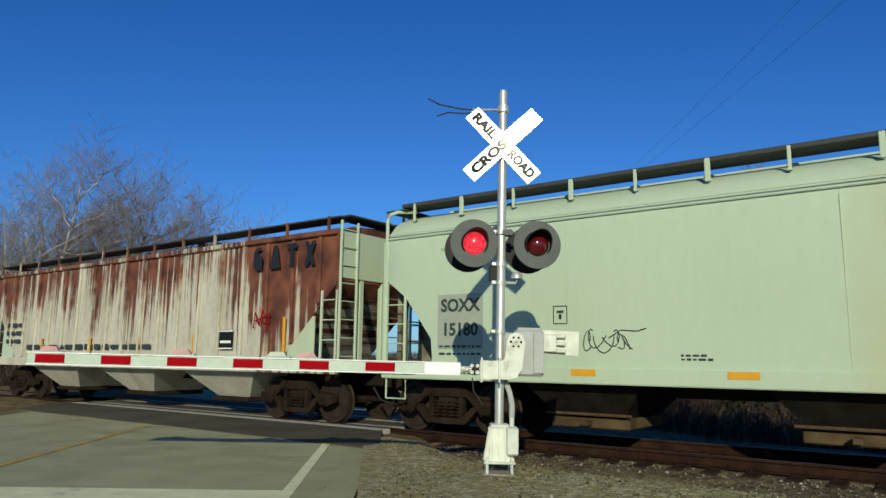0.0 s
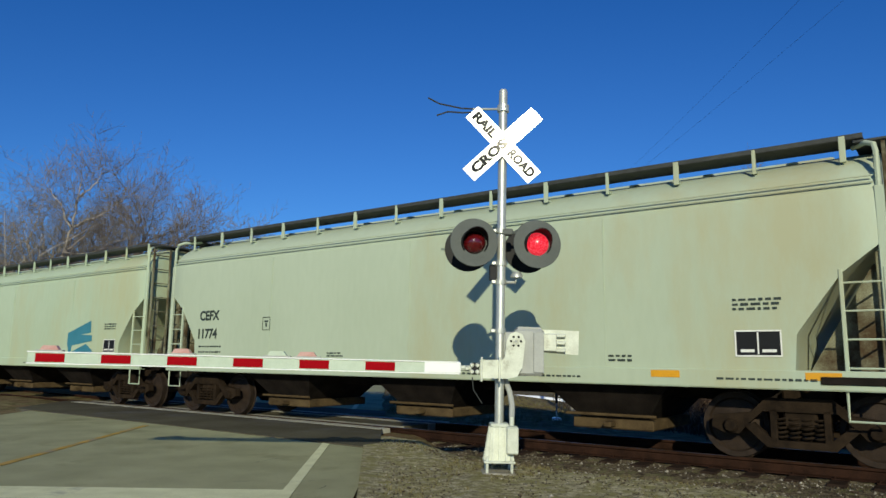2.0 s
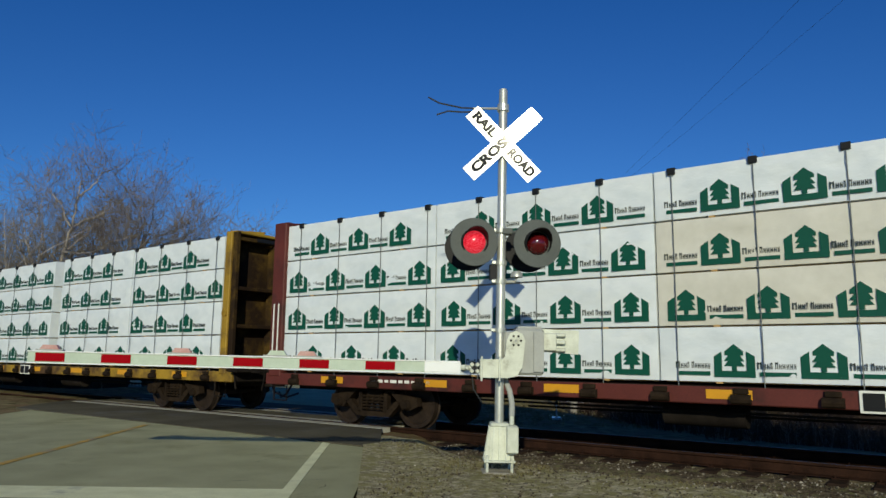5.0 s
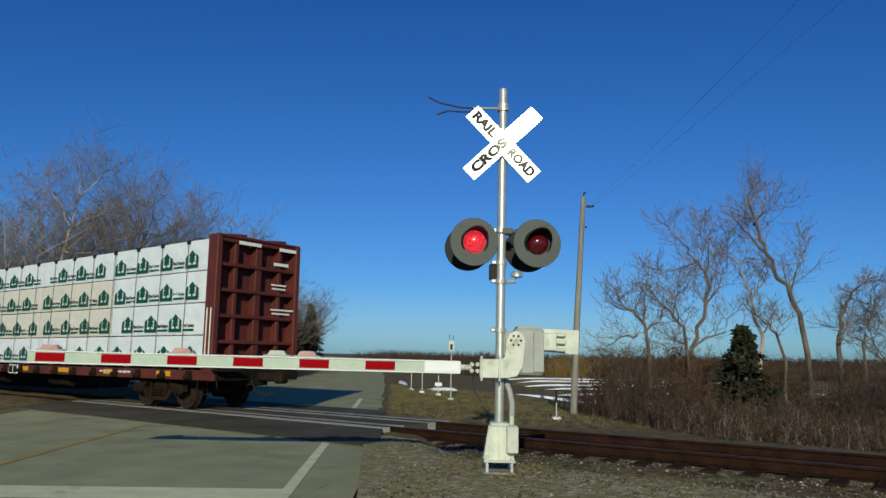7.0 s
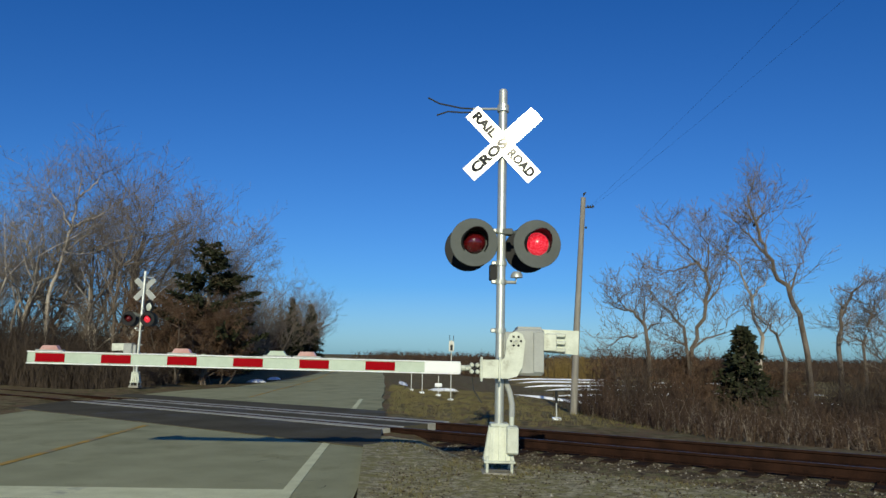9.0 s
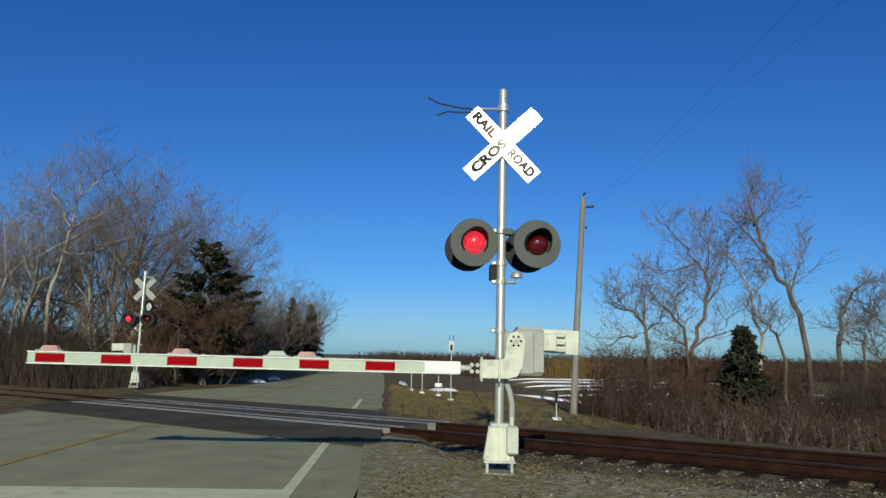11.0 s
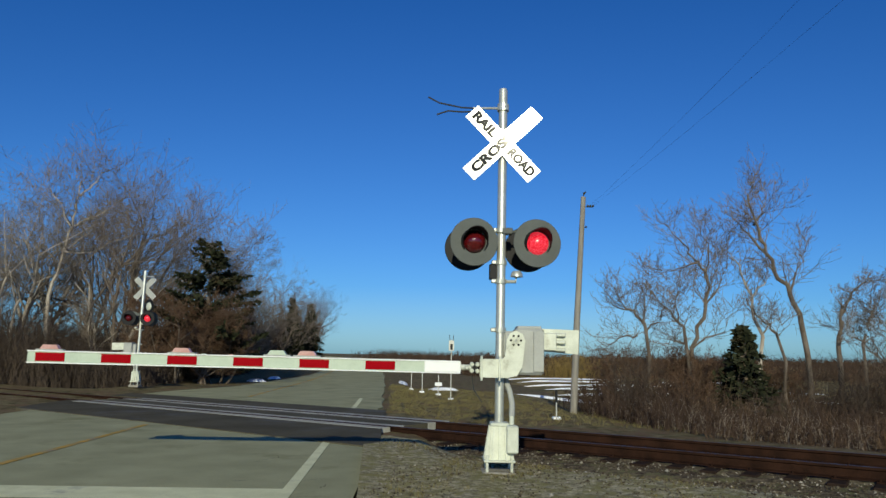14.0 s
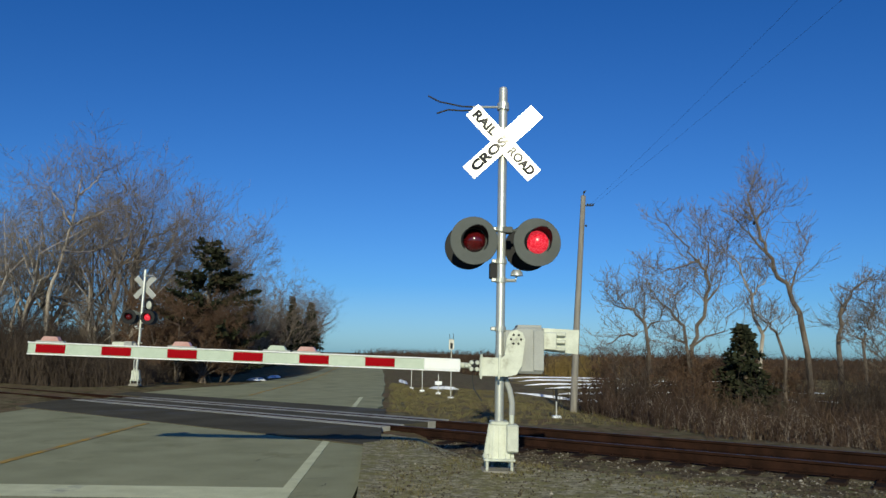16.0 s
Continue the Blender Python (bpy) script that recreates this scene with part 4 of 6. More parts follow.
        part("walk_edge", Mesh().box((0, s * 1.145, 4.36), (2 * half - 0.3, 0.025, 0.07), 0.004), M_GRATE, rw)
    for k in range(4):
        part("end_walk", Mesh().box(((-1) ** k * (half - 0.02), 0.0, 4.27 + 0.001 * k), (0.5, 2.4, 0.035), 0.006), M_GRATE, car) if k < 2 else None
    part("hatch", Mesh().box((0, 0, 4.29), (14.2, 0.62, 0.1), 0.03), mat, car)
    for k in range(12):
        part("hatch_clamp", Mesh().box((-6.6 + k * 1.2, -0.55, 4.2), (0.16, 0.3, 0.08), 0.02), mat, car)
    # stencils
    y = -W - 0.007
    for txt, zz, sz in ((marks, 2.3, 0.31), (number, 1.87, 0.31)):
        for one in letters_of(text_mesh(txt, sz, 0.001, 0.011)):
            one.materials.append(M_BARS)
            part("stencil_letter", one, M_BARS, body, "dark stencilled letter", at=pose(-6.0 if teal else -6.1 if txt == marks else -6.16, y - 0.002, zz) @ FRONT)
    if teal:
        part("stencil_patch", Mesh().box((-6.0, y + 0.004, 2.02), (0.98, 0.004, 0.98), 0.001), M_PATCH, body)
    st = Mesh()
    label_bars(st, -6.45, 1.58, y, 0.85, 0.042, 1, rnd)
    label_bars(st, -6.45, 1.45, y, 0.85, 0.042, 1, rnd)
    label_bars(st, 5.85, 2.2, y, 0.6, 0.04, 3, rnd)
    label_bars(st, -7.0, 1.17, -W - 0.045, 1.4, 0.035, 2, rnd)
    label_bars(st, 1.2, 1.1, -W - 0.045, 2.4, 0.035, 1, rnd)
    label_bars(st, 5.6, 1.12, -W - 0.045, 1.3, 0.035, 1, rnd)
    label_bars(st, -2.1, 1.44, y, 0.42, 0.035, 2, rnd)
    label_bars(st, 4.0, 1.42, y, 0.4, 0.04, 2, rnd)
    tagged(part("small_stencil", st, M_BARS, body), kind="stuff")
    fr = Mesh()
    for dx, dz, w, h in ((0, 0.14, 0.24, 0.015), (0, -0.14, 0.24, 0.015), (-0.12, 0, 0.015, 0.29), (0.12, 0, 0.015, 0.29), (0, 0.05, 0.12, 0.04), (0, -0.03, 0.05, 0.08)):
        fr.box((-4.02 + dx, y, 2.08 + dz), (w, 0.004, h), 0.0005)
    part("stencil_frame", fr, M_BARS, body)
    wb = Mesh()
    for dx, dz, w, h in ((0, 0.17, 0.6, 0.02), (0, -0.17, 0.6, 0.02), (-0.29, 0, 0.02, 0.35), (0.29, 0, 0.02, 0.35), (0, 0, 0.02, 0.3), (-0.14, -0.1, 0.18, 0.04), (0.14, -0.1, 0.18, 0.04)):
        wb.box((6.16 + dx, y - 0.003, 1.6 + dz), (w, 0.004, h), 0.0005)
    part("data_plate", Mesh().box((6.16, y, 1.6), (0.6, 0.004, 0.36), 0.001), M_BLACK, body, "black data plate with a white frame")
    part("data_frame", wb, M_WHITE, body)
    for x in ((-3.62, -1.25, 2.3, 6.65) if teal else (-6.16, -3.6, 4.88, 6.93)):
        part("reflector", Mesh().box((x, -W - 0.044, 1.17), (0.8 if abs(x) == 6.65 else 0.42, 0.006, 0.1), 0.001), M_REFLECT, car, "yellow reflector strip")
    if teal:
        lg = part("paint_mark", Mesh().prism([(3.82, 1.66), (3.82, 1.98), (5.1, 2.32), (5.14, 1.98), (4.6, 1.93), (5.2, 1.9), (5.22, 1.74), (4.1, 1.62), (4.05, 1.42), (4.9, 1.66), (5.24, 1.5), (5.36, 1.26), (3.9, 1.26), (3.9, 1.5)], 0.003, pose(0.0, y + 0.002, 0) @ FRONT), M_TEAL, body, "teal painted emblem")
        sc = Mesh()
        for k in range(6):
            x0, z0 = -3.62 + k * 0.13, 1.66 + 0.05 * math.sin(k * 2.4)
            sc.tube([(x0 + 0.11 * math.cos(k * 1.3 + w * 0.55) + 0.02 * w, y, z0 + (0.16 - 0.01 * k) * math.sin(k + w * 0.7)) for w in range(9)], 0.009, 4)
        sc.tube([(-3.2, y, 1.7), (-3.0, y, 1.82), (-2.75, y, 1.8), (-2.6, y, 1.84)], 0.009, 4)
        part("scrawl", sc, M_BARS, body, "dark scrawled paint lines")
    return car


def ribbed_hopper(a0):
    """Old hopper with upright ribs, its pale paint streaked with rust."""
    rnd = random.Random(3)
    car = thing("hopper_car", TRACK @ pose(a0, 0, 0), "rusty pale covered hopper car with upright ribs", "hopper car", "freight cars")
    RIDERS.append((car, a0, 0, 0))
    half, W = 8.1, 1.38
    vs, fs = [], []
    sec = [(-W, 1.25), (-W, 3.95), (-1.0, 4.12), (0, 4.2), (1.0, 4.12), (W, 3.95), (W, 1.25)]
    xs = [-half, -6.35, 6.35, half]
    n = len(sec)
    for x in xs:
        for y, z in sec:
            vs.append((x, y, 2.95 if (z < 2 and abs(x) == half) else z))
    for i in range(len(xs) - 1):
        for k in range(n):
            fs.append((i * n + k, i * n + (k + 1) % n, (i + 1) * n + (k + 1) % n, (i + 1) * n + k))
    fs += [tuple(range(n)), tuple((len(xs) - 1) * n + k for k in range(n))]
    body = part("body", Mesh().add(vs, fs), M_RUSTY, car, "pale side panels streaked with rust")
    for k in range(19):
        x = -7.55 + k * 15.1 / 18
        zb = 1.3 + max(0, (abs(x) - 6.35) / 1.75 * 1.7)
        part("rib", Mesh().box((x, -W - 0.03, (zb + 3.9) / 2), (0.1, 0.09, 3.9 - zb), 0.02), M_RUSTY, body)
    part("top_chord", Mesh().box((0, -W - 0.02, 3.97), (2 * half, 0.12, 0.12), 0.02), M_RUSTY, body)
    part("side_sill", Mesh().box((0, -W, 1.16), (2 * half, 0.12, 0.26), 0.015).box((0, W, 1.16), (2 * half, 0.12, 0.26), 0.015), M_RUSTY, car)
    part("centre_sill", Mesh().box((0, 0, 0.95), (2 * half + 0.4, 0.36, 0.36), 0.02), M_UNDER, car)
    for x in (-4.0, 0.0, 4.0):
        b = Mesh()
        top, bot = [(-1.6, -1.4), (1.6, -1.4), (1.6, 1.4), (-1.6, 1.4)], [(-0.6, -0.7), (0.6, -0.7), (0.6, 0.7), (-0.6, 0.7)]
        b.add([(x + p, q, 1.2) for p, q in top] + [(x + p, q, 0.42) for p, q in bot], [(0, 1, 5, 4), (1, 2, 6, 5), (2, 3, 7, 6), (3, 0, 4, 7), (4, 5, 6, 7)])
        bay = part("discharge_bay", b, M_RUSTY, car)
        part("outlet_gate", Mesh().box((x, 0, 0.36), (1.3, 1.6, 0.1), 0.02), M_TRUCK, bay)
    for s in (-1, 1):
        e = s * half
        part("end_platform", Mesh().box((e - s * 0.3, 0, 1.15), (0.9, 2.9, 0.12), 0.01), M_UNDER, car)
        part("slope_panel", Mesh().box((e - s * 1.1, -W + 0.03, 1.75), (0.8, 0.05, 0.95), 0.01), M_HOPPER, car)
        for y in (-W, W):
            part("corner_post", Mesh().box((e, y, 2.6), (0.1, 0.1, 2.8), 0.012), M_RUSTY, car)
            ladder(car, e - s * 0.45 if s > 0 else e, y * 1.02, 1.1, 2.75, 0.45, M_HOPPER)
        ladder(car, e + s * 0.06, -1.4, 1.2, 4.2, 0.48, M_HOPPER, "y")
        ladder(car, e + s * 0.06, 0.9, 1.2, 4.2, 0.48, M_HOPPER, "y")
        for y in (-0.7, 0.0, 0.7):
            part("end_post", Mesh().box((e - s * 0.05, y, 2.1), (0.12, 0.14, 1.9), 0.015), M_HOPPER, car)
        part("end_sheet", Mesh().box((e + s * 0.02, 0, 3.5), (0.03, 2.8, 1.0), 0.008), M_HOPPER, car)
        coupler(car, e, s)
        truck(car, s * 6.6)
    for s in (-1, 1):
        rw = part("roof_walk", Mesh().box((0, s * 1.15, 4.28), (2 * half, 0.55, 0.035), 0.006), M_GRATE, car, "dark grated roof walk")
        for k in range(13):
            part("walk_bracket", Mesh().box((-7.8 + k * 1.3, s * 1.43, 4.16), (0.06, 0.05, 0.3), 0.006), M_RUSTY, rw)
    part("end_walk", Mesh().box((half - 0.1, 0, 4.3), (0.6, 2.6, 0.035), 0.006), M_GRATE, car)
    part("end_walk", Mesh().box((-half + 0.1, 0, 4.3), (0.6, 2.6, 0.035), 0.006), M_GRATE, car)
    # owner's mark as plain blocks; worn stencils as bars
    y = -W - 0.09
    blocks = ([(0, 0.12), (0.1, 0), (0.3, 0), (0.3, 0.28), (0.12, 0.4), (0.3, 0.5), (0.1, 0.52), (0, 0.4)], [(0, 0), (0.36, 0), (0.24, 0.52), (0.12, 0.52)], [(0.1, 0), (0.22, 0), (0.22, 0.4), (0.32, 0.4), (0.32, 0.52), (0, 0.52), (0, 0.4), (0.1, 0.4)], [(0, 0), (0.12, 0), (0.17, 0.1), (0.22, 0), (0.34, 0), (0.24, 0.26), (0.34, 0.52), (0.22, 0.52), (0.17, 0.42), (0.12, 0.52), (0, 0.52), (0.1, 0.26)])
    for k, poly in enumerate(blocks):
        part("mark_block", Mesh().prism(poly, 0.004, pose(5.45 + k * 0.56, y, 3.30) @ FRONT), M_LETTER, body, "black painted owner's mark")
    st = Mesh()
    label_bars(st, -7.0, 2.3, y + 0.03, 1.0, 0.16, 3, rnd)
    label_bars(st, -5.5, 1.6, y + 0.03, 7.0, 0.16, 1, rnd)
    tagged(part("small_stencil", st, M_BARS, body), kind="stuff")
    for x in (-7.6, -4.5, -1.6, 0.85, 3.3, 6.55):
        part("reflector", Mesh().box((x, y + 0.025, 1.62 if x < 6 else 1.75), (0.09, 0.012, 0.5 if x < 6 else 0.95), 0.002), M_REFLECT, body, "upright yellow reflector strip")
    part("data_plate", Mesh().box((4.55, y + 0.03, 1.75), (0.5, 0.01, 0.45), 0.002), M_BLACK, body)
    part("data_frame", Mesh().box((4.55, y + 0.022, 1.95), (0.5, 0.01, 0.03), 0.001).box((4.55, y + 0.022, 1.55), (0.5, 0.01, 0.03), 0.001).box((4.55, y + 0.022, 1.7), (0.4, 0.01, 0.06), 0.001), M_WHITE, body)
    part("scrawl", Mesh().tube([(5.55, y, 2.0), (5.6, y, 2.35), (5.75, y, 2.05), (5.85, y, 2.4), (6.0, y, 2.1), (5.6, y, 2.15), (6.1, y, 2.3), (6.0, y, 1.95)], 0.018, 5), M_ARMRED, body, "red scrawled paint")
    return car


def beam_car(a0, half, mat, label, seed):
    """Centre-beam flat car with end bulkheads."""
    rnd = random.Random(seed)
    car = thing("beam_car", TRACK @ pose(a0, 0, 0), label, "flat car", "freight cars")
    RIDERS.append((car, a0, 0, 0))
    W = 1.28
    part("deck", Mesh().box((0, 0, 0.96), (2 * half, 2.5, 0.08), 0.01), M_UNDER, car)
    for s in (-1, 1):
        part("side_sill", Mesh().box((0, s * W, 0.87), (2 * half + 0.3, 0.09, 0.24), 0.015), mat, car)
        for k in range(19):
            x = -half + 0.8 + k * (2 * half - 1.6) / 18
            part("winch", Mesh().tube([(x - 0.13, s * (W + 0.07), 0.83), (x + 0.13, s * (W + 0.07), 0.83)], 0.07, 10).box((x, s * (W + 0.05), 0.94), (0.2, 0.08, 0.08), 0.01), M_TRUCK, car, "dark strap winch")
    part("centre_sill", Mesh().box((0, 0, 0.80), (2 * half + 0.5, 0.5, 0.36), 0.02), M_UNDER, car)
    part("centre_beam", Mesh().box((0, 0, 4.17), (2 * half - 0.2, 0.3, 0.22), 0.02), mat, car)
    for k in range(11):
        part("beam_post", Mesh().box((-half + 1 + k * (2 * half - 2) / 10, 0, 2.5), (0.18, 0.16, 3.2), 0.02), mat, car)
    for k in range(3):
        part("brake_tank", Mesh().tube([(-2.4 + 2.2 * k, -0.7, 0.55), (-1.2 + 2.2 * k, -0.7, 0.55)], 0.17, 12), M_UNDER, car, shade=True) if k != 1 else part("brake_rod", Mesh().tube([(-6, -0.9, 0.62), (6, -0.9, 0.60)], 0.02, 6).tube([(-5, -0.4, 0.52), (7, -0.4, 0.55)], 0.02, 6), M_UNDER, car)
    for s in (-1, 1):
        e = s * half
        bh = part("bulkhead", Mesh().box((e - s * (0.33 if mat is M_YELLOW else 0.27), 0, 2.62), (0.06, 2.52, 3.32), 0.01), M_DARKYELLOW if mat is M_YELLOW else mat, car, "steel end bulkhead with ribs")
        for y in (-W + 0.02, W - 0.02):
            if mat is M_YELLOW:
                part("corner_post", Mesh().box((e - s * 0.21, y, 2.62), (0.22, 0.16, 3.4), 0.02), mat, bh)
                part("inner_post", Mesh().box((e - s * 0.02, y * 0.985, 2.62), (0.16, 0.11, 3.38), 0.015), M_DARKYELLOW, bh, "dark brown-yellow flange of the post")
                part("lifting_eye", Mesh().turn([(0.05, 0.0), (0.085, 0.0), (0.085, 0.03), (0.05, 0.03)], 16, pose(e - s * 0.21, y * 1.062 + (0.0), 2.35) @ FRONT), mat, bh)
                continue
            part("corner_post", Mesh().box((e - s * 0.13, y, 2.62), (0.38, 0.16, 3.4), 0.02), mat, bh)
            part("grab_bar", Mesh().tube([(e - s * 0.2, y * 1.07, 1.3), (e - s * 0.2, y * 1.07, 2.5)], 0.016, 6).tube([(e - s * 0.05, y * 1.07, 1.3), (e - s * 0.05, y * 1.07, 2.5)], 0.016, 6), M_WHITE, bh)
        for y in ((0.0,) if mat is M_YELLOW else (-0.7, 0.0, 0.7)):
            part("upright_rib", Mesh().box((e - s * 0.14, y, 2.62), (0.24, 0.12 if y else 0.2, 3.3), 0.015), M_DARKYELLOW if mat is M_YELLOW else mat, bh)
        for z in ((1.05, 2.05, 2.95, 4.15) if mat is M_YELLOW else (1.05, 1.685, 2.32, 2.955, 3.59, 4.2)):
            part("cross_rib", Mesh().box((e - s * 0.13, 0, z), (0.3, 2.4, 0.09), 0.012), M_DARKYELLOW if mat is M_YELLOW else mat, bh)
        part("top_cap", Mesh().box((e - s * 0.14, 0, 4.3), (0.36, 2.58, 0.07), 0.015), mat, bh)
        for y in (-0.7, 0.6):
            part("top_tab", Mesh().prism([(-0.35, 0), (0.35, 0), (0.35, 0.1), (-0.2, 0.05)], 0.03, pose(e - s * 0.14, y, 4.33, rz=90) @ FRONT), mat, bh)
        st = Mesh()
        for y, z, w, h in ((-0.35, 4.17, 0.7, 0.09), (0.95, 4.15, 0.7, 0.09), (0.7, 3.75, 0.5, 0.08), (0.65, 3.2, 0.5, 0.04), (0.65, 3.1, 0.45, 0.04), (0.8, 2.55, 0.8, 0.04), (0.75, 2.45, 0.6, 0.04)):
            st.box((e + s * (0.023 if z < 4 else 0.045), y, z), (0.004, w, h), 0.0005)
        tagged(part("small_stencil", st, M_WHITE if mat is M_OXIDE else M_BLACK, bh), kind="stuff")
        part("end_beam", Mesh().box((e + s * 0.1, 0, 0.9), (0.25, 2.5, 0.3), 0.02), M_UNDER, car)
        part("stirrup", Mesh().tube([(e - s * 0.1, -W, 0.8), (e - s * 0.1, -W, 0.42), (e - s * 0.5, -W, 0.42), (e - s * 0.5, -W, 0.8)], 0.02, 6), M_UNDER, car)
        part("brake_step", Mesh().box((e + s * 0.35, -1.1, 1.0), (0.3, 0.7, 0.04), 0.006).tube([(e + s * 0.2, -1.3, 1.0), (e + s * 0.3, -1.3, 0.6)], 0.02, 6), M_UNDER, car)
        coupler(car, e + s * 0.25, s)
        truck(car, s * (half - (2.5 if s > 0 else 2.8)))
    for k in range(8):
        x = -half + 1.9 + k * (2 * half - 3.8) / 7
        part("reflector", Mesh().box((x, -W - 0.049, 0.89), (0.62, 0.006, 0.13), 0.001), M_REFLECT, car, "yellow reflector strip")
    pl = part("plate_holder", Mesh().box((0.6, -W - 0.06, 0.86), (0.62, 0.03, 0.28), 0.004), M_WHITE, car)
    part("plate", Mesh().box((0.45, -W - 0.08, 0.86), (0.24, 0.008, 0.22), 0.001).box((0.75, -W - 0.08, 0.86), (0.24, 0.008, 0.22), 0.001), M_BLACK, pl)
    st = Mesh()
    if mat is M_YELLOW:
        for k in range(8):
            st.box((-half + 3.75 + k * 0.24, -W - 0.05, 0.88), (0.13, 0.006, 0.17), 0.001)
    else:
        label_bars(st, -half + 3, 0.9, -W - 0.05, 1.5, 0.06, 1, rnd)
        label_bars(st, half - 5, 0.9, -W - 0.05, 1.5, 0.06, 1, rnd)
    tagged(part("small_stencil", st, M_BLACK if mat is M_YELLOW else M_WHITE, car), kind="stuff")
    return car


# wrapped lumber bundles, stacked four high along the beam
TIER_Z = (1.06, 1.86, 2.66, 3.46)
BUNDLE_H = 0.77
WALL = [(-0.25, -0.2), (0.0, -0.2), (0.0, -0.12), (-0.15, -0.12), (-0.15, 0.13), (-0.25, 0.065)]
FIR = [(-0.03, -0.115), (0.03, -0.115), (0.03, -0.06), (0.125, -0.06), (0.075, 0.005), (0.125, 0.005), (0.07, 0.08), (0.115, 0.08), (0.115, 0.13), (0.0, 0.225), (-0.115, 0.13), (-0.115, 0.08), (-0.07, 0.08), (-0.125, 0.005), (-0.075, 0.005), (-0.125, -0.06), (-0.03, -0.06)]
WALL, FIR = ([(x * 1.1, z * 1.08) for x, z in q] for q in (WALL, FIR))
EMBLEM = Mesh().prism(WALL, 0.003, FRONT).prism([(-x, z) for x, z in WALL][::-1], 0.003, FRONT).prism(FIR, 0.003, FRONT).data("printed_emblem", M_GREEN)
me = Mesh()
for bx, bw, bh in ((0.30, 0.075, 0.095), (0.375, 0.045, 0.07), (0.425, 0.04, 0.07), (0.47, 0.03, 0.09), (0.53, 0.045, 0.095), (0.58, 0.035, 0.07), (0.62, 0.045, 0.07), (0.67, 0.04, 0.07), (0.715, 0.045, 0.07), (0.765, 0.03, 0.07)):
    for dx in (0.0, bw * 0.55):
        me.box((bx + dx + bw * 0.13, 0, -0.05 + (bh - 0.1) / 2), (bw * 0.24, 0.003, bh), 0.0004)
    me.box((bx + bw * 0.4, 0, -0.05 + (bh - 0.1) / 2 + (0.03 if bh > 0.08 else -0.0)), (bw * 0.5, 0.003, 0.018), 0.0004)
WORDS = me.data("printed_word", M_BARS)
BAND = Mesh().box((0.56, 0, -0.17), (0.46, 0.003, 0.055), 0.0005).data("printed_band", M_GREEN)


def bundle(a, length, tier, side, seed, faded=False):
    """One bundle in printed wrap: logos as plain shapes, words as bars."""
    rnd = random.Random(seed)
    b = thing("lumber_bundle", TRACK @ pose(a, 0, 0), "faded wrapped lumber bundle with green prints" if faded else "white wrapped lumber bundle with green prints", "lumber bundle", "lumber bundles")
    RIDERS.append((b, a, 0, 0))
    y0, y1 = -1.26, -0.12
    if side > 0:
        y0, y1 = 0.12, 1.26
    z0 = TIER_Z[tier]
    z1 = z0 + BUNDLE_H
    # wrap with slightly uneven faces
    me = Mesh()
    nx, nz = 30, 8
    f = 0 if side < 0 else 1
    yy = y0 if side < 0 else y1
    vs, fs = [], []
    for j in range(nz + 1):
        for i in range(nx + 1):
            x = -length / 2 + length * i / nx
            z = z0 + (z1 - z0) * j / nz
            d = 0.024 * noise.noise((x * 2.3 + a + z * 1.5, z * 4, seed)) + 0.013 * noise.noise((x * 7 - z * 6, z * 9, seed)) if 0 < i < nx and 0 < j < nz else 0.012
            vs.append((x, yy + (d if side < 0 else -d), z))
    for j in range(nz):
        for i in range(nx):
            fs.append((j * (nx + 1) + i, j * (nx + 1) + i + 1, (j + 1) * (nx + 1) + i + 1, (j + 1) * (nx + 1) + i))
    me.add(vs, fs)
    ya, yb = (y0 + 0.012, y1) if side < 0 else (y0, y1 - 0.012)
    h = length / 2
    c = [(-h, ya, z0), (h, ya, z0), (h, yb, z0), (-h, yb, z0), (-h, ya, z1), (h, ya, z1), (h, yb, z1), (-h, yb, z1)]
    back = [(3, 2, 6, 7)] if side < 0 else [(0, 1, 5, 4)]
    me.add(c, [(0, 1, 2, 3), (4, 5, 6, 7), (1, 2, 6, 5), (0, 3, 7, 4)] + back)
    part("wrap", me, M_FADED if faded else M_WRAP, b, shade=True)
    part("dunnage", Mesh().box((-length * 0.3, (y0 + y1) / 2, z0 - 0.015), (0.09, 1.12, 0.028), 0.004).box((length * 0.3, (y0 + y1) / 2, z0 - 0.015), (0.09, 1.12, 0.028), 0.004).box((0, (y0 + y1) / 2, z0 - 0.012), (length * 0.98, 0.9, 0.018), 0.004), M_LUMBER, b, "raw lumber spacers")
    if side > 0:
        return b
    y = y0 - 0.012
    ph = rnd.uniform(0, 1.2)
    x = -h + 0.32 + (ph if rnd.random() < 0.6 else 0.1)
    zc = z0 + 0.285
    x -= 1.12
    while x < h:
        if -h + 0.26 < x < h - 0.26:
            part("printed_emblem", EMBLEM, M_GREEN, b, "dark green printed emblem", at=pose(x, y, zc))
        if -h + 0.05 < x + 0.28 and x + 0.82 < h - 0.04:
            tagged(part("printed_word", WORDS, M_BARS, b, at=pose(x, y, zc)), kind="stuff")
            part("printed_band", BAND, M_GREEN, b, at=pose(x, y, zc))
        x += 1.12
    return b


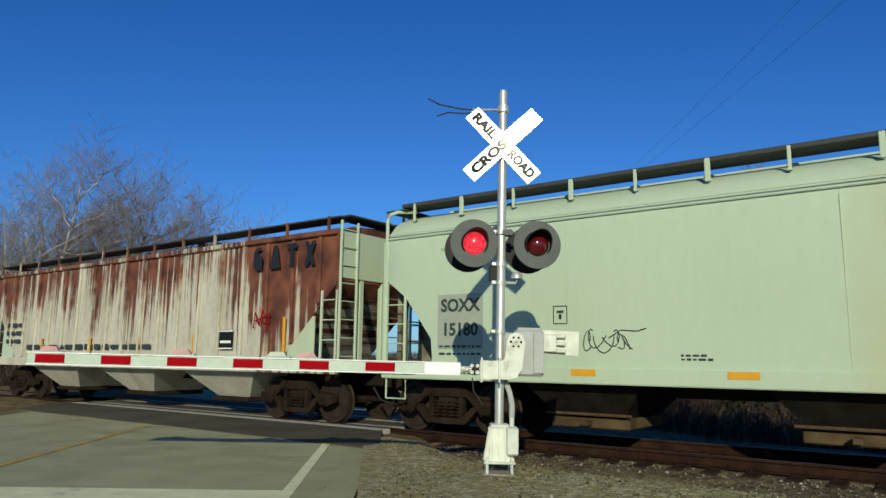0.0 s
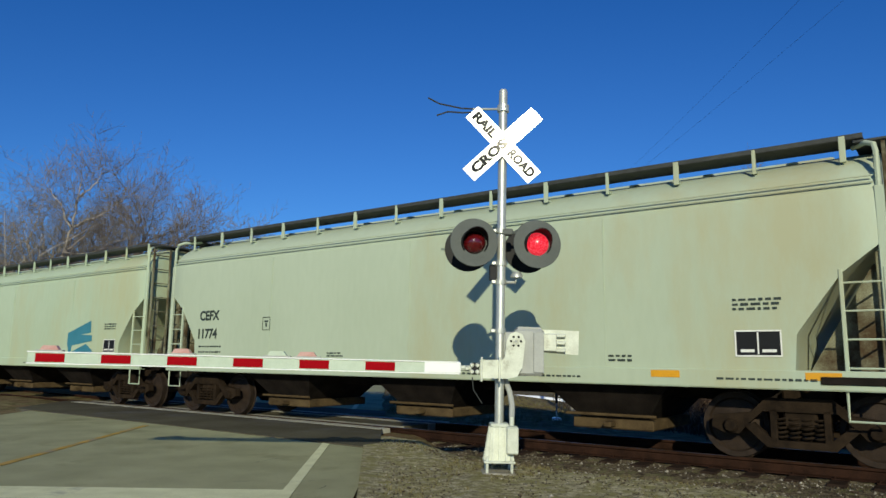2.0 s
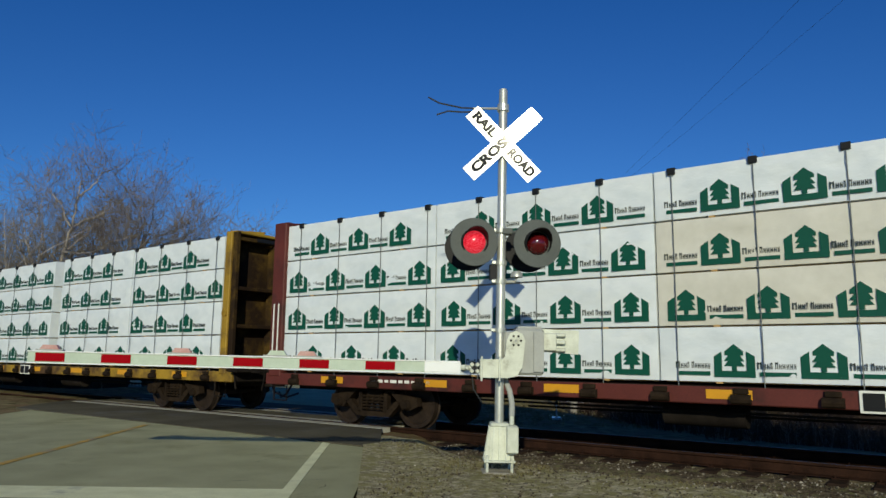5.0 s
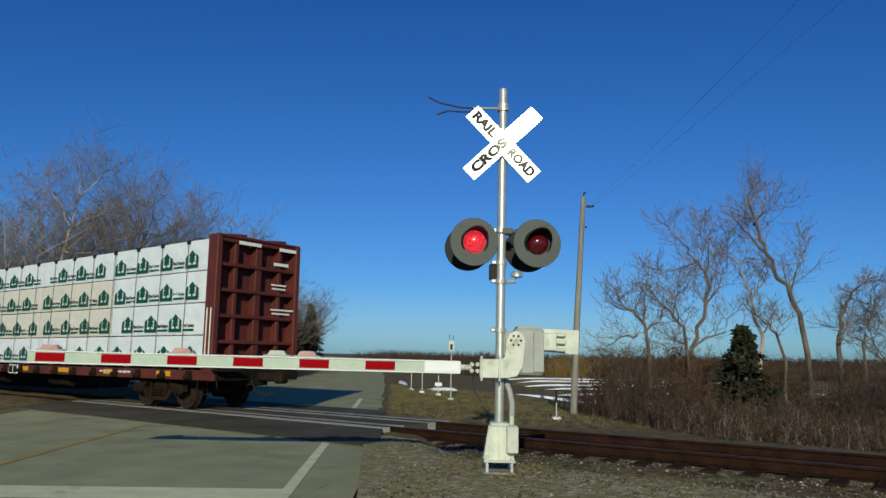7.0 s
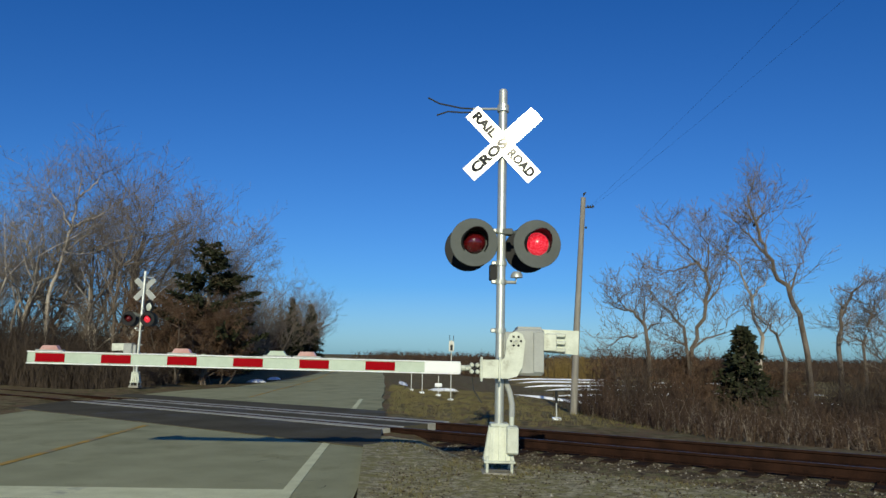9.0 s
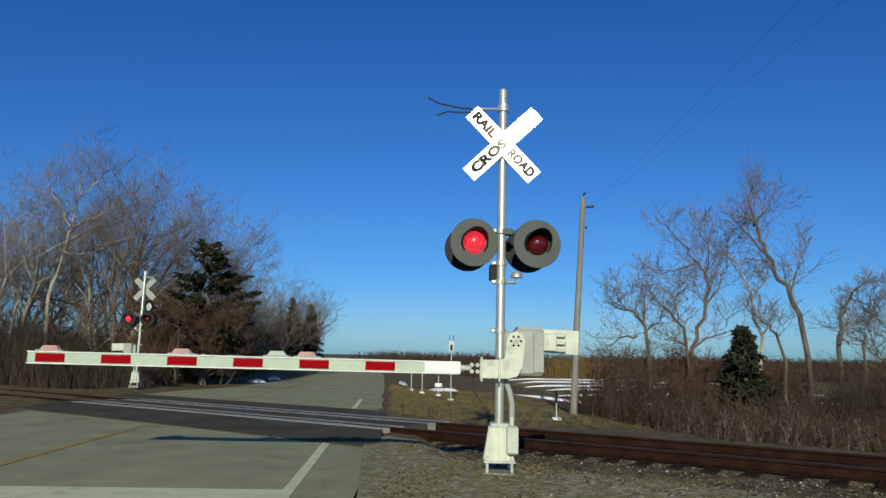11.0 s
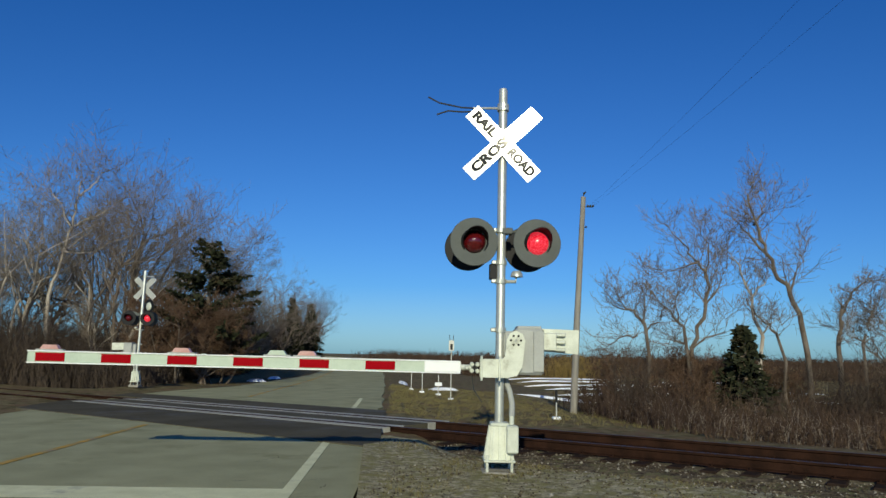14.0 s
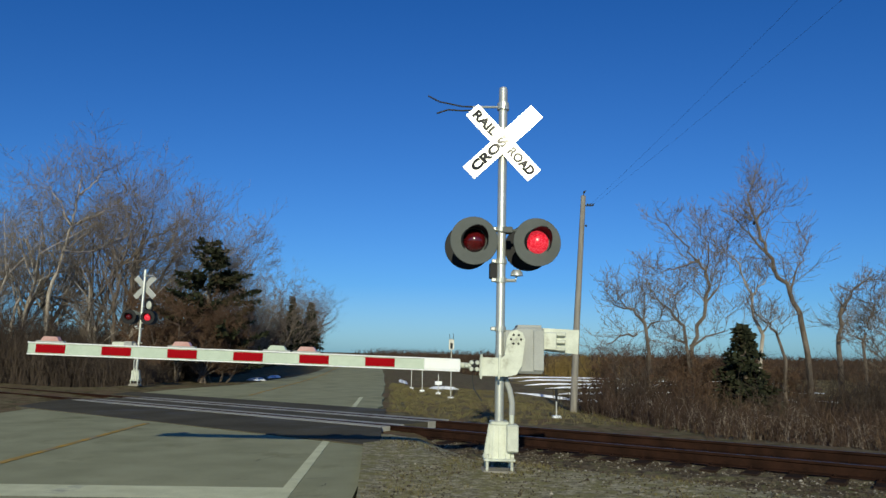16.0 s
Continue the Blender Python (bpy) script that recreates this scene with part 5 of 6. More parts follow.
def straps(a, xs, top=True):
    """Tie-down cables over the load, one thing each."""
    for x in xs:
        s = thing("tie_down_cable", TRACK @ pose(a + x, 0, 0), "dark steel tie-down cable over wrapped lumber", "cable", "tie-down cables")
        RIDERS.append((s, a + x, 0, 0))
        part("cable", Mesh().tube([(0, -1.3, 0.9), (0, -1.285, 2.6), (0, -1.285, 4.22), (0, -1.15, 4.25), (0, -0.2, 4.27)], 0.008, 5), M_STRAP, s)
        part("corner_guard", Mesh().box((0, -1.28, 4.20), (0.12, 0.05, 0.1), 0.008).box((0, -1.23, 4.245), (0.12, 0.12, 0.02), 0.006), M_BLACK, s)


ribbed_hopper(-14.21)
hopper_car(2.97, 7.77, "pale grey-green covered hopper car with teal emblem", M_HOPPER, "SOXX", "15180", True, 11)
hopper_car(19.68, 7.70, "clean pale grey covered hopper car", M_HOPPER_B, "CEFX", "11774", False, 12)
beam_car(39.43, 10.80, M_YELLOW, "yellow centre-beam flat car loaded with wrapped lumber", 13)
beam_car(62.68, 10.94, M_OXIDE, "oxide-red centre-beam flat car loaded with wrapped lumber", 14)
seed = 100
for bounds, fade in (((28.92, 33.03, 37.14, 41.25), False), ((41.77, 45.72, 49.78), False), ((52.03, 56.2, 60.4, 64.6, 68.9, 73.19), True)):
    for a, b in zip(bounds, bounds[1:]):
        for tier in range(4):
            for side in (-1, 1):
                seed += 1
                bundle((a + b) / 2, b - a - 0.03, tier, side, seed, fade and tier in (1, 2) and 60 < a < 66)
straps(0, [29.6 + k * 1.28 for k in range(9)] + [42.3 + k * 1.2 for k in range(7)])
straps(0, [52.5 + k * 1.17 for k in range(18)])
# ---- trees, brush, field ----
M_BARK = material("grey_bark", rgb("#80766b"), rgb("#483f37"), 0.9, scale=4, amount=0.5, bump=0.5, stretch=(1, 1, 0.3))
M_BARKPALE = material("pale_bark", rgb("#bdb5a8"), rgb("#857b6f"), 0.9, scale=4, amount=0.5, bump=0.4, stretch=(1, 1, 0.3))
M_TWIG = material("grey_brown_twigs", rgb("#8a8076"), rgb("#5c5249"), 0.9, scale=2, amount=0.5, bump=0.0)
M_BROWNTWIG = material("brown_twigs", rgb("#6d5747"), rgb("#453629"), 0.9, scale=2, amount=0.5, bump=0.0)
M_DARKBRUSH = material("dark_brush", rgb("#554b42"), rgb("#322b26"), 0.95, scale=0.6, amount=0.5, bump=0.0)
M_OCHRETWIG = material("ochre_twigs", rgb("#8c7848"), rgb("#655537"), 0.9, scale=2, amount=0.5, bump=0.0)
M_TWIGPALE = material("pale_twigs", rgb("#8a8177"), rgb("#5c544b"), 0.9, scale=2, amount=0.5, bump=0.0)
M_BRUSH = material("brown_brush", rgb("#4f4138"), rgb("#2f2620"), 0.95, scale=0.6, amount=0.5, bump=0.0, dirt=rgb("#6a5844"), dirt_amount=0.3)
M_NEEDLE = material("dark_needles", rgb("#3b3f2e"), rgb("#26291d"), 0.9, scale=2, amount=0.5, bump=0.0, dirt=rgb("#44392a"), dirt_amount=0.25)
M_WEED = material("dry_weeds", rgb("#756d4a"), rgb("#4e4830"), 0.95, scale=1.5, amount=0.5, bump=0.0, dirt=rgb("#5c6134"), dirt_amount=0.2)
M_WOODPOLE = material("weathered_pole", rgb("#98948b"), rgb("#75716a"), 0.9, scale=3, amount=0.5, bump=0.4, stretch=(4, 4, 0.4))


def stick(me, p, q, r0, r1, n=3):
    """A thin tapered limb between two points."""
    dx, dy, dz = q[0] - p[0], q[1] - p[1], q[2] - p[2]
    L = math.sqrt(dx * dx + dy * dy + dz * dz) or 1e-6
    dx, dy, dz = dx / L, dy / L, dz / L
    if abs(dz) < 0.9:
        ax, ay, az = dy, -dx, 0.0
    else:
        ax, ay, az = 0.0, dz, -dy
    k = math.sqrt(ax * ax + ay * ay + az * az)
    ax, ay, az = ax / k, ay / k, az / k
    bx, by, bz = dy * az - dz * ay, dz * ax - dx * az, dx * ay - dy * ax
    i = len(me.v)
    for c, r in ((p, r0), (q, r1)):
        for j in range(n):
            w = 2 * math.pi * j / n
            cs, sn = math.cos(w) * r, math.sin(w) * r
            me.v.append((c[0] + ax * cs + bx * sn, c[1] + ay * cs + by * sn, c[2] + az * cs + bz * sn))
    for j in range(n):
        me.f.append((i + j, i + (j + 1) % n, i + n + (j + 1) % n, i + n + j))
        me.m.append(0)


def grow(wood, twigs, rnd, p, d, length, r, level, top, up=0.12, bend=0.22):
    """A limb in short bent pieces that branches and tapers."""
    n = 5 if level == 0 else (4 if level < 3 else 2)
    seg = length / n
    p = Vector(p)
    d = Vector(d).normalized()
    for i in range(n):
        d = (d + Vector((rnd.gauss(0, bend), rnd.gauss(0, bend), rnd.gauss(0, bend * 0.6) + up))).normalized()
        q = p + d * seg
        ra, rb = r * (1 - 0.75 * i / n), r * (1 - 0.75 * (i + 1) / n)
        if level <= 1:
            stick(wood, p, q, ra, rb, 7 if level == 0 else 5)
        else:
            stick(twigs, p, q, max(ra, 0.006), max(rb, 0.005), 3)
        p = q
        if level < top and (level > 0 or i >= 1):
            for k in range(rnd.choice((1, 2, 2, 3)) if level < 3 else rnd.choice((1, 1, 2))):
                side = Vector((rnd.gauss(0, 1), rnd.gauss(0, 1), rnd.gauss(0.1, 0.5))).normalized()
                nd = (d * rnd.uniform(0.5, 1.0) + side * rnd.uniform(0.6, 1.0)).normalized()
                grow(wood, twigs, rnd, p, nd, length * rnd.uniform(0.32, 0.52), rb * rnd.uniform(0.5, 0.78), level + 1, top, up, bend)


def bare_tree(x, y, height, seed, lean=(0, 0), radius=0.16, pale=False, stems=1, top=4, spread=1.0, label="leafless tree with grey bark and fine twigs", twig=None):
    rnd = random.Random(seed)
    z = ground_z(x, y) - 0.75
    t = thing("bare_tree", pose(x, y, z), label, "tree", "bare trees")
    wood, twigs = Mesh(), Mesh()
    for s in range(stems):
        off = (rnd.gauss(0, 0.12) * (stems > 1), rnd.gauss(0, 0.12) * (stems > 1), 0)
        d = Vector((lean[0] * 1.2 + (rnd.gauss(0, 0.22) if stems > 1 else 0), lean[1] + (rnd.gauss(0, 0.2) if stems > 1 else 0), 1))
        grow(wood, twigs, rnd, off, d, ((height + 0.7) * rnd.uniform(0.8, 1.0) if stems > 1 else (height + 0.7) * 0.95) * 0.82, radius, 0, top, 0.06, 0.15 * spread)
    part("trunk", wood, M_BARKPALE if pale else M_BARK, t)
    part("crown", twigs, twig or (M_TWIGPALE if pale else M_TWIG), t)
    return t


def limbed_tree(x, y, limbs, seed, label, pale=False, thick=0.16, twig=1.0, reach=1.3):
    """A leafless tree whose main limbs lean as given, (x, height) along each; the first is the trunk. Fine branches grow from them."""
    rnd = random.Random(seed)
    z = ground_z(x, y) - 0.6
    t = thing("bare_tree", pose(x, y, z), label, "tree", "bare trees")
    wood, twigs = Mesh(), Mesh()
    for n, limb in enumerate(limbs):
        k = len(limb)
        dy, depth, pts = rnd.uniform(-0.35, 0.35), 0.0, []
        for i, (a, h) in enumerate(limb):
            pts.append(Vector((a - x, depth, h - z)))
            depth += dy * (1 if n else 0.3)
        if n == 0:
            pts[0].z = 0.0
        r0 = thick * (0.58 if n == 0 else 0.26)
        fine = []
        for i in range(k - 1):
            for j in range(4):
                w = Vector((rnd.gauss(0, 0.05), rnd.gauss(0, 0.05), rnd.gauss(0, 0.04))) if i + j else Vector()
                fine.append(pts[i].lerp(pts[i + 1], j / 4) + w)
        fine.append(pts[-1])
        m = len(fine) - 1
        radius = lambda u: max(0.01, r0 * (1 - 0.85 * u))
        wood.tube(fine, [radius(i / m) for i in range(m + 1)], 8)
        for i in range(1, m + 1):
            u = i / m
            if n == 0 and u < 0.3:
                continue
            d = (fine[i] - fine[i - 1]).normalized()
            for q in range(rnd.choice((1, 2, 2))):
                side = Vector((rnd.gauss(0, 1), rnd.gauss(0, 0.8), rnd.gauss(0.25, 0.5))).normalized()
                nd = (d * rnd.uniform(0.4, 0.9) + side * 0.8).normalized()
                grow(wood, twigs, rnd, fine[i], nd, reach * rnd.uniform(0.7, 1.5) * (1 - 0.35 * u), max(0.011, radius(u) * 0.35) * twig, 2, 4, 0.1, 0.12)
    part("trunk", wood, M_BARKPALE if pale else M_BARK, t, shade=True)
    part("crown", twigs, M_TWIGPALE if pale else M_TWIG, t)
    return t


def conifer(x, y, height, width, seed, label, droop=0.15, gap=0.0, lift=0.1, shape=0.95, size=1.0, dense=1.0, bare=0.2):
    """A conifer: trunk with whorls of limbs bearing many small needle sprays."""
    rnd = random.Random(seed)
    z = ground_z(x, y) - 0.7
    t = thing("conifer", pose(x, y, z), label, "tree", "conifers")
    wood, leaf = Mesh(), Mesh()
    stick(wood, (0, 0, 0), (0.05, 0, height), 0.16, 0.03, 8)
    h = height * lift
    while h < height * 0.985:
        f = 1 - (h / height)
        for k in range(rnd.randint(5, 7)):
            if rnd.random() < gap:
                continue
            w = rnd.uniform(0, 6.283)
            L = width * (f ** shape) * rnd.uniform(0.45, 1.15) + 0.12
            d = Vector((math.cos(w), math.sin(w), rnd.uniform(-0.1, 0.25)))
            p0 = Vector((0, 0, h))
            mid = p0 + d * L * 0.55
            end = p0 + d * L - Vector((0, 0, droop * L))
            stick(wood, p0, mid, 0.028, 0.018, 4)
            stick(wood, mid, end, 0.018, 0.006, 3)
            n = int((14 + L * 32) * dense)
            for j in range(n):
                u = rnd.uniform(bare, 1.02)
                c = p0.lerp(mid, u / 0.55) if u < 0.55 else mid.lerp(end, (u - 0.55) / 0.45)
                a = Vector((rnd.gauss(0, 1), rnd.gauss(0, 1), rnd.gauss(0, 0.5))).normalized()
                a = (a + d * 0.6).normalized()
                s = rnd.uniform(0.16, 0.38) * size
                b = a.cross(Vector((rnd.gauss(0, 1), rnd.gauss(0, 1), rnd.gauss(0, 1)))).normalized() * s * 0.22
                c = c + Vector((rnd.gauss(0, 0.05), rnd.gauss(0, 0.05), rnd.gauss(0, 0.05)))
                i = len(leaf.v)
                leaf.v += [tuple(c - b * 0.6), tuple(c + a * s * 0.6 - b), tuple(c + a * s), tuple(c + a * s * 0.6 + b), tuple(c + b * 0.6)]
                leaf.f.append((i, i + 1, i + 2, i + 3, i + 4))
                leaf.m.append(0)
        h += height * rnd.uniform(0.022, 0.036) + 0.05
    part("trunk", wood, M_BARK, t)
    part("crown", leaf, M_NEEDLE, t, "dark green needle sprays")
    return t


def thicket(name, label, spots, height, mat, seed, twigs=4, r=0.012, lift=0.0):
    """Dense leafless brush: many thin stems with side shoots, as one mass."""
    rnd = random.Random(seed)
    me = Mesh()
    for x, y, hs in spots:
        z = ground_z(x, y) - 0.15 + lift
        h = height * hs * rnd.uniform(0.5, 1.15)
        p = Vector((x, y, z))
        d = Vector((rnd.gauss(0, 0.22), rnd.gauss(0, 0.22), 1)).normalized()
        q = p + d * h * 0.55
        d2 = (d + Vector((rnd.gauss(0, 0.2), rnd.gauss(0, 0.2), 0))).normalized()
        e = q + d2 * h * 0.45
        stick(me, p, q, r, r * 0.75)
        stick(me, q, e, r * 0.75, r * 0.3)
        for k in range(twigs):
            u = rnd.uniform(0.25, 1.0)
            c = p.lerp(q, u / 0.55) if u < 0.55 else q.lerp(e, (u - 0.55) / 0.45)
            dd = (d2 * 0.6 + Vector((rnd.gauss(0, 0.8), rnd.gauss(0, 0.8), rnd.gauss(0.15, 0.5)))).normalized()
            g = c + dd * h * rnd.uniform(0.12, 0.34)
            stick(me, c, g, r * 0.55, r * 0.25)
    ob = new(name, me.data(name, mat))
    return tagged(ob, label, "brush", kind="stuff")


rt = random.Random(21)
# woods beyond the track, on the other side of the road
for i, (x, y, h, lean, pale, stems, rad) in enumerate((
        (-18.2, 41.0, 11.4, (0.10, 0), False, 2, 0.15),
        (-25.8, 40.0, 10.4, (-0.05, 0), False, 2, 0.15), (-16.6, 42.0, 10.2, (0.10, 0), False, 2, 0.14), (-28.0, 39.0, 8.6, (0.0, 0), True, 1, 0.14),
        (-20.0, 46.0, 12.6, (0.0, 0), False, 2, 0.15), (-30.0, 43.0, 11.0, (0.1, 0), False, 2, 0.15), (-24.0, 47.0, 12.0, (0.0, 0), False, 1, 0.16),
        (-15.2, 50.0, 8.2, (0.0, 0), False, 2, 0.12), (-16.4, 58.0, 8.4, (0.1, 0), True, 2, 0.12), (-18.0, 64.0, 8.0, (0, 0), False, 2, 0.12),
        (-18.6, 74.0, 8.4, (0, 0), False, 2, 0.13), (-22.0, 80.0, 9.0, (0, 0), False, 2, 0.14), (-27.0, 45.0, 11.5, (0.05, 0), False, 2, 0.15), (-22.5, 42.0, 11.8, (0.05, 0), True, 2, 0.13), (-19.5, 43.0, 12.0, (0.12, 0), True, 2, 0.13), (-17.2, 47.0, 10.5, (0.1, 0), False, 2, 0.13),
        (-24.4, 39.5, 10.2, (0.06, 0), True, 2, 0.12), (-20.6, 41.5, 11.0, (0.08, 0), False, 3, 0.12), (-26.8, 42.0, 11.0, (0.0, 0), True, 2, 0.12), (-29.5, 40.0, 9.4, (0.05, 0), False, 3, 0.12),
        (-18.8, 38.6, 8.6, (0.12, 0), True, 2, 0.11), (-22.2, 49.0, 12.4, (0, 0), False, 3, 0.13), (-14.9, 45.5, 7.6, (0, 0), False, 3, 0.1), (-16.0, 55.0, 8.4, (0, 0), False, 3, 0.12), (-17.4, 69.0, 8.6, (0, 0), False, 3, 0.13), (-19.8, 86.0, 9.0, (0, 0), False, 3, 0.14))):
    bare_tree(x, y, h, 300 + i, lean, rad * (1.5 if pale else 1.2), pale, stems, 4, 1.0, "tall leafless tree with pale bark" if pale else "tall leafless tree with many fine twigs")
for i, (x, y, pale, thick, reach, lab, limbs) in enumerate((
        (-21.2, 38, True, 0.2, 2.0, "tall leafless tree with a pale trunk and spreading crown",
         [[(-21.2, -0.2), (-21.1, 4.2), (-20.6, 6.6), (-20.3, 8.0), (-20.0, 9.7), (-20.0, 11.0)], [(-20.6, 6.6), (-19.1, 6.6), (-17.9, 7.3), (-16.4, 7.7)], [(-20.3, 8.0), (-21.3, 9.7), (-21.7, 10.4)], [(-20.0, 9.7), (-19.0, 10.5), (-18.7, 11.0)], [(-20.3, 8.0), (-18.8, 8.8), (-17.5, 10.0)], [(-20.6, 6.6), (-19.8, 7.5), (-18.8, 8.4)]]),
        (-23.3, 38, True, 0.16, 1.6, "leaning leafless tree with pale bark",
         [[(-23.3, 0.0), (-22.8, 3.6), (-21.9, 5.6), (-21.8, 7.6)], [(-22.8, 3.6), (-23.6, 5.6), (-24.1, 6.9)]]),
        (-21.7, 39, True, 0.15, 1.5, "leafless tree with a pale upright trunk",
         [[(-21.7, 0.0), (-21.8, 4.0), (-21.9, 6.0), (-22.6, 8.0)], [(-21.8, 4.0), (-20.8, 4.9), (-20.0, 6.4)]]),
        (-17.5, 38, False, 0.19, 1.9, "leafless tree with long arching limbs",
         [[(-17.5, 0.2), (-17.6, 3.9), (-17.4, 5.9), (-16.1, 7.4), (-14.6, 8.0)], [(-17.4, 5.9), (-16.9, 7.9), (-16.7, 9.3)], [(-17.4, 5.9), (-15.6, 6.3), (-14.4, 7.4)], [(-17.6, 3.9), (-18.8, 6.6), (-18.3, 9.0)]]))):
    limbed_tree(x, y, limbs, 320 + i, lab, pale, thick, 1.3, reach)
for i, (x, y, h) in enumerate(((-12.3, 37.2, 3.4), (-13.6, 36.6, 4.2), (-11.9, 38.6, 3.2), (-15.0, 37.0, 4.4), (-12.9, 38.2, 4.6), (-14.4, 38.0, 4.8))):
    bare_tree(x, y, h, 330 + i, (0, 0), 0.07, False, 4, 4, 1.3, "brown bushy leafless sapling with dense twigs", M_BROWNTWIG)
for i, (x, y, h) in enumerate(((-21.5, 106, 10.5), (-23.0, 116, 10.5), (-25.0, 128, 10.5), (-28.0, 146, 10.5), (-33.0, 172, 10.5), (-38.5, 203, 10.0), (-26.0, 112, 11.0), (-24.5, 122, 11.5), (-27.5, 138, 11), (-31, 158, 11), (-36, 188, 10))):
    bare_tree(x, y, h, 340 + i, (0, 0), 0.18, False, 3, 3, 1.2, "leafless roadside tree with a dense brown crown", M_BROWNTWIG)
conifer(-13.1, 39.5, 8.7, 4.2, 41, "dark pine with ragged uneven limbs", -0.12, 0.3, 0.15, 0.6, 0.95, 1.1, 0.3)
conifer(-18.6, 88.0, 9.0, 3.0, 42, "dark green spruce beside the road", 0.2, 0.0, 0.05)
conifer(-17.6, 95.0, 8.8, 2.6, 43, "dark green spruce beside the road", 0.2, 0.0, 0.05)
spots = []
for k in range(9500):
    y = rt.uniform(32, 58)
    x = road_mid(y) - 6.0 - abs(rt.gauss(0, 12))
    if y < 34.5 and x > -12:
        continue
    spots.append((x, y, 0.4 + 0.95 * smooth(6, 13, road_mid(y) - x)))
thicket("thicket", "dense brown leafless undergrowth of the roadside wood", spots, 2.7, M_DARKBRUSH, 51, 9, 0.011)
spots = [(road_mid(y) - 7.5 - abs(rt.gauss(0, 6)), y, 1) for y in [rt.uniform(60, 210) for k in range(2600)]]
thicket("thicket", "brown leafless hedge along the far road", spots, 5.8, M_BRUSH, 52, 7, 0.035)
# beyond the track, beside the power pole
for i, (x, y, pale, thick, reach, lab, limbs) in enumerate((
        (14.6, 28, False, 0.21, 1.2, "tall leafless tree that leans over the brush",
         [[(14.6, 0.0), (14.2, 2.9), (13.6, 4.4), (12.9, 5.7), (12.5, 6.8), (12.2, 8.0), (12.5, 8.6)], [(12.9, 5.7), (12.0, 6.6), (11.6, 6.9)], [(13.8, 4.0), (14.3, 5.2), (14.7, 6.1)], [(12.5, 6.8), (12.9, 7.5), (13.1, 8.2)]]),
        (9.7, 28.3, False, 0.17, 1.35, "leafless tree with spreading upper limbs",
         [[(9.7, 0.0), (10.0, 1.9), (10.5, 3.5), (10.7, 4.6), (10.3, 5.3), (9.8, 6.0), (9.0, 6.9)], [(10.5, 3.5), (11.2, 4.6), (11.6, 5.6), (11.4, 6.7)], [(10.7, 4.6), (10.7, 6.0), (10.3, 6.9)], [(10.3, 5.3), (9.3, 5.0), (8.7, 4.8)], [(10.0, 1.9), (11.1, 2.6), (11.5, 3.4)]]),
        (12.3, 28, True, 0.16, 0.9, "leafless tree with a pale leaning trunk",
         [[(12.3, 0.0), (12.6, 2.4), (12.3, 3.9), (12.0, 5.0), (11.6, 5.7)], [(12.3, 3.9), (12.8, 4.4), (13.1, 5.1)], [(12.6, 2.4), (13.2, 3.2)]]),
        (13.5, 27.6, False, 0.13, 0.9, "dark leafless tree leaning over brush",
         [[(13.5, 0.0), (13.1, 2.4), (12.6, 2.9), (12.0, 3.5)], [(13.1, 2.4), (13.6, 3.4)]]),
        (15.5, 28, False, 0.22, 0.6, "broken leafless tree trunk with one long limb",
         [[(15.5, 0.0), (15.6, 2.0), (15.75, 3.5), (15.7, 3.7)], [(15.75, 3.2), (16.2, 4.2), (16.6, 4.5), (17.2, 4.7)]]),
        (8.1, 27.2, False, 0.16, 1.0, "bushy leafless tree with twisted limbs",
         [[(8.1, 0.3), (7.8, 2.6), (7.3, 3.2), (6.7, 3.6)], [(7.8, 2.6), (7.9, 3.4), (7.8, 4.8)], [(7.5, 2.3), (6.8, 2.2), (6.3, 1.7)], [(7.3, 3.2), (6.7, 3.4), (6.4, 3.9)], [(7.8, 2.4), (8.4, 3.0), (8.6, 3.8)]]),
        (10.0, 27.6, False, 0.14, 1.0, "bushy leafless tree with twisted limbs",
         [[(10.0, 0.3), (9.3, 2.7), (8.9, 3.3), (8.2, 4.0)], [(9.3, 2.7), (9.1, 3.5), (9.3, 4.2)], [(9.5, 2.0), (8.9, 2.3), (8.7, 1.9)]]),
        (16.9, 28.5, False, 0.13, 1.1, "leafless tree with several thin limbs",
         [[(16.9, 0.4), (17.0, 2.2), (17.3, 3.2), (17.6, 4.1)], [(17.0, 2.2), (16.4, 2.5), (16.1, 3.0)], [(17.3, 3.2), (17.7, 3.6), (18.3, 4.5)]]))):
    limbed_tree(x, y, limbs, 400 + i, lab, pale, thick, 1.0, reach)
for i, (x, y, h) in enumerate(((7.3, 27.3, 2.6), (8.6, 27.8, 3.0), (9.4, 27.0, 2.4), (10.6, 28.6, 2.8), (12.9, 28.6, 2.4), (14.6, 28.8, 2.2), (18.2, 28.4, 2.6))):
    bare_tree(x, y, h, 420 + i, (0, 0), 0.05, False, 4, 4, 1.4, "bushy leafless shrub with tangled brown twigs", M_BROWNTWIG)
bare_tree(19.5, 30, 5.2, 408, (0, 0), 0.12, False, 3, 4, 1.3, "leafless tree with many thin stems")
conifer(11.45, 27.0, 4.6, 1.9, 44, "small dark spruce among brown brush", 0.1, 0.15, 0.1, 0.9, 0.8, 1.2, 0.12)
spots = []
for k in range(6200):
    y = rt.uniform(15.5, 31)
    x = rt.uniform(4.8, 24)
    d = Vector((x, y, 0)) - CT
    l = d.x * VY.x + d.y * VY.y
    if l < 3.4 or x < 5.2 + 0.6 * noise.noise((y, 0, 0)) + max(0, (22 - y)) * 0.12:
        continue
    spots.append((x, y, (0.35 + 0.65 * smooth(3.4, 8, l)) * (0.75 + 0.5 * noise.noise((x * 0.5, y * 0.5, 4)))))
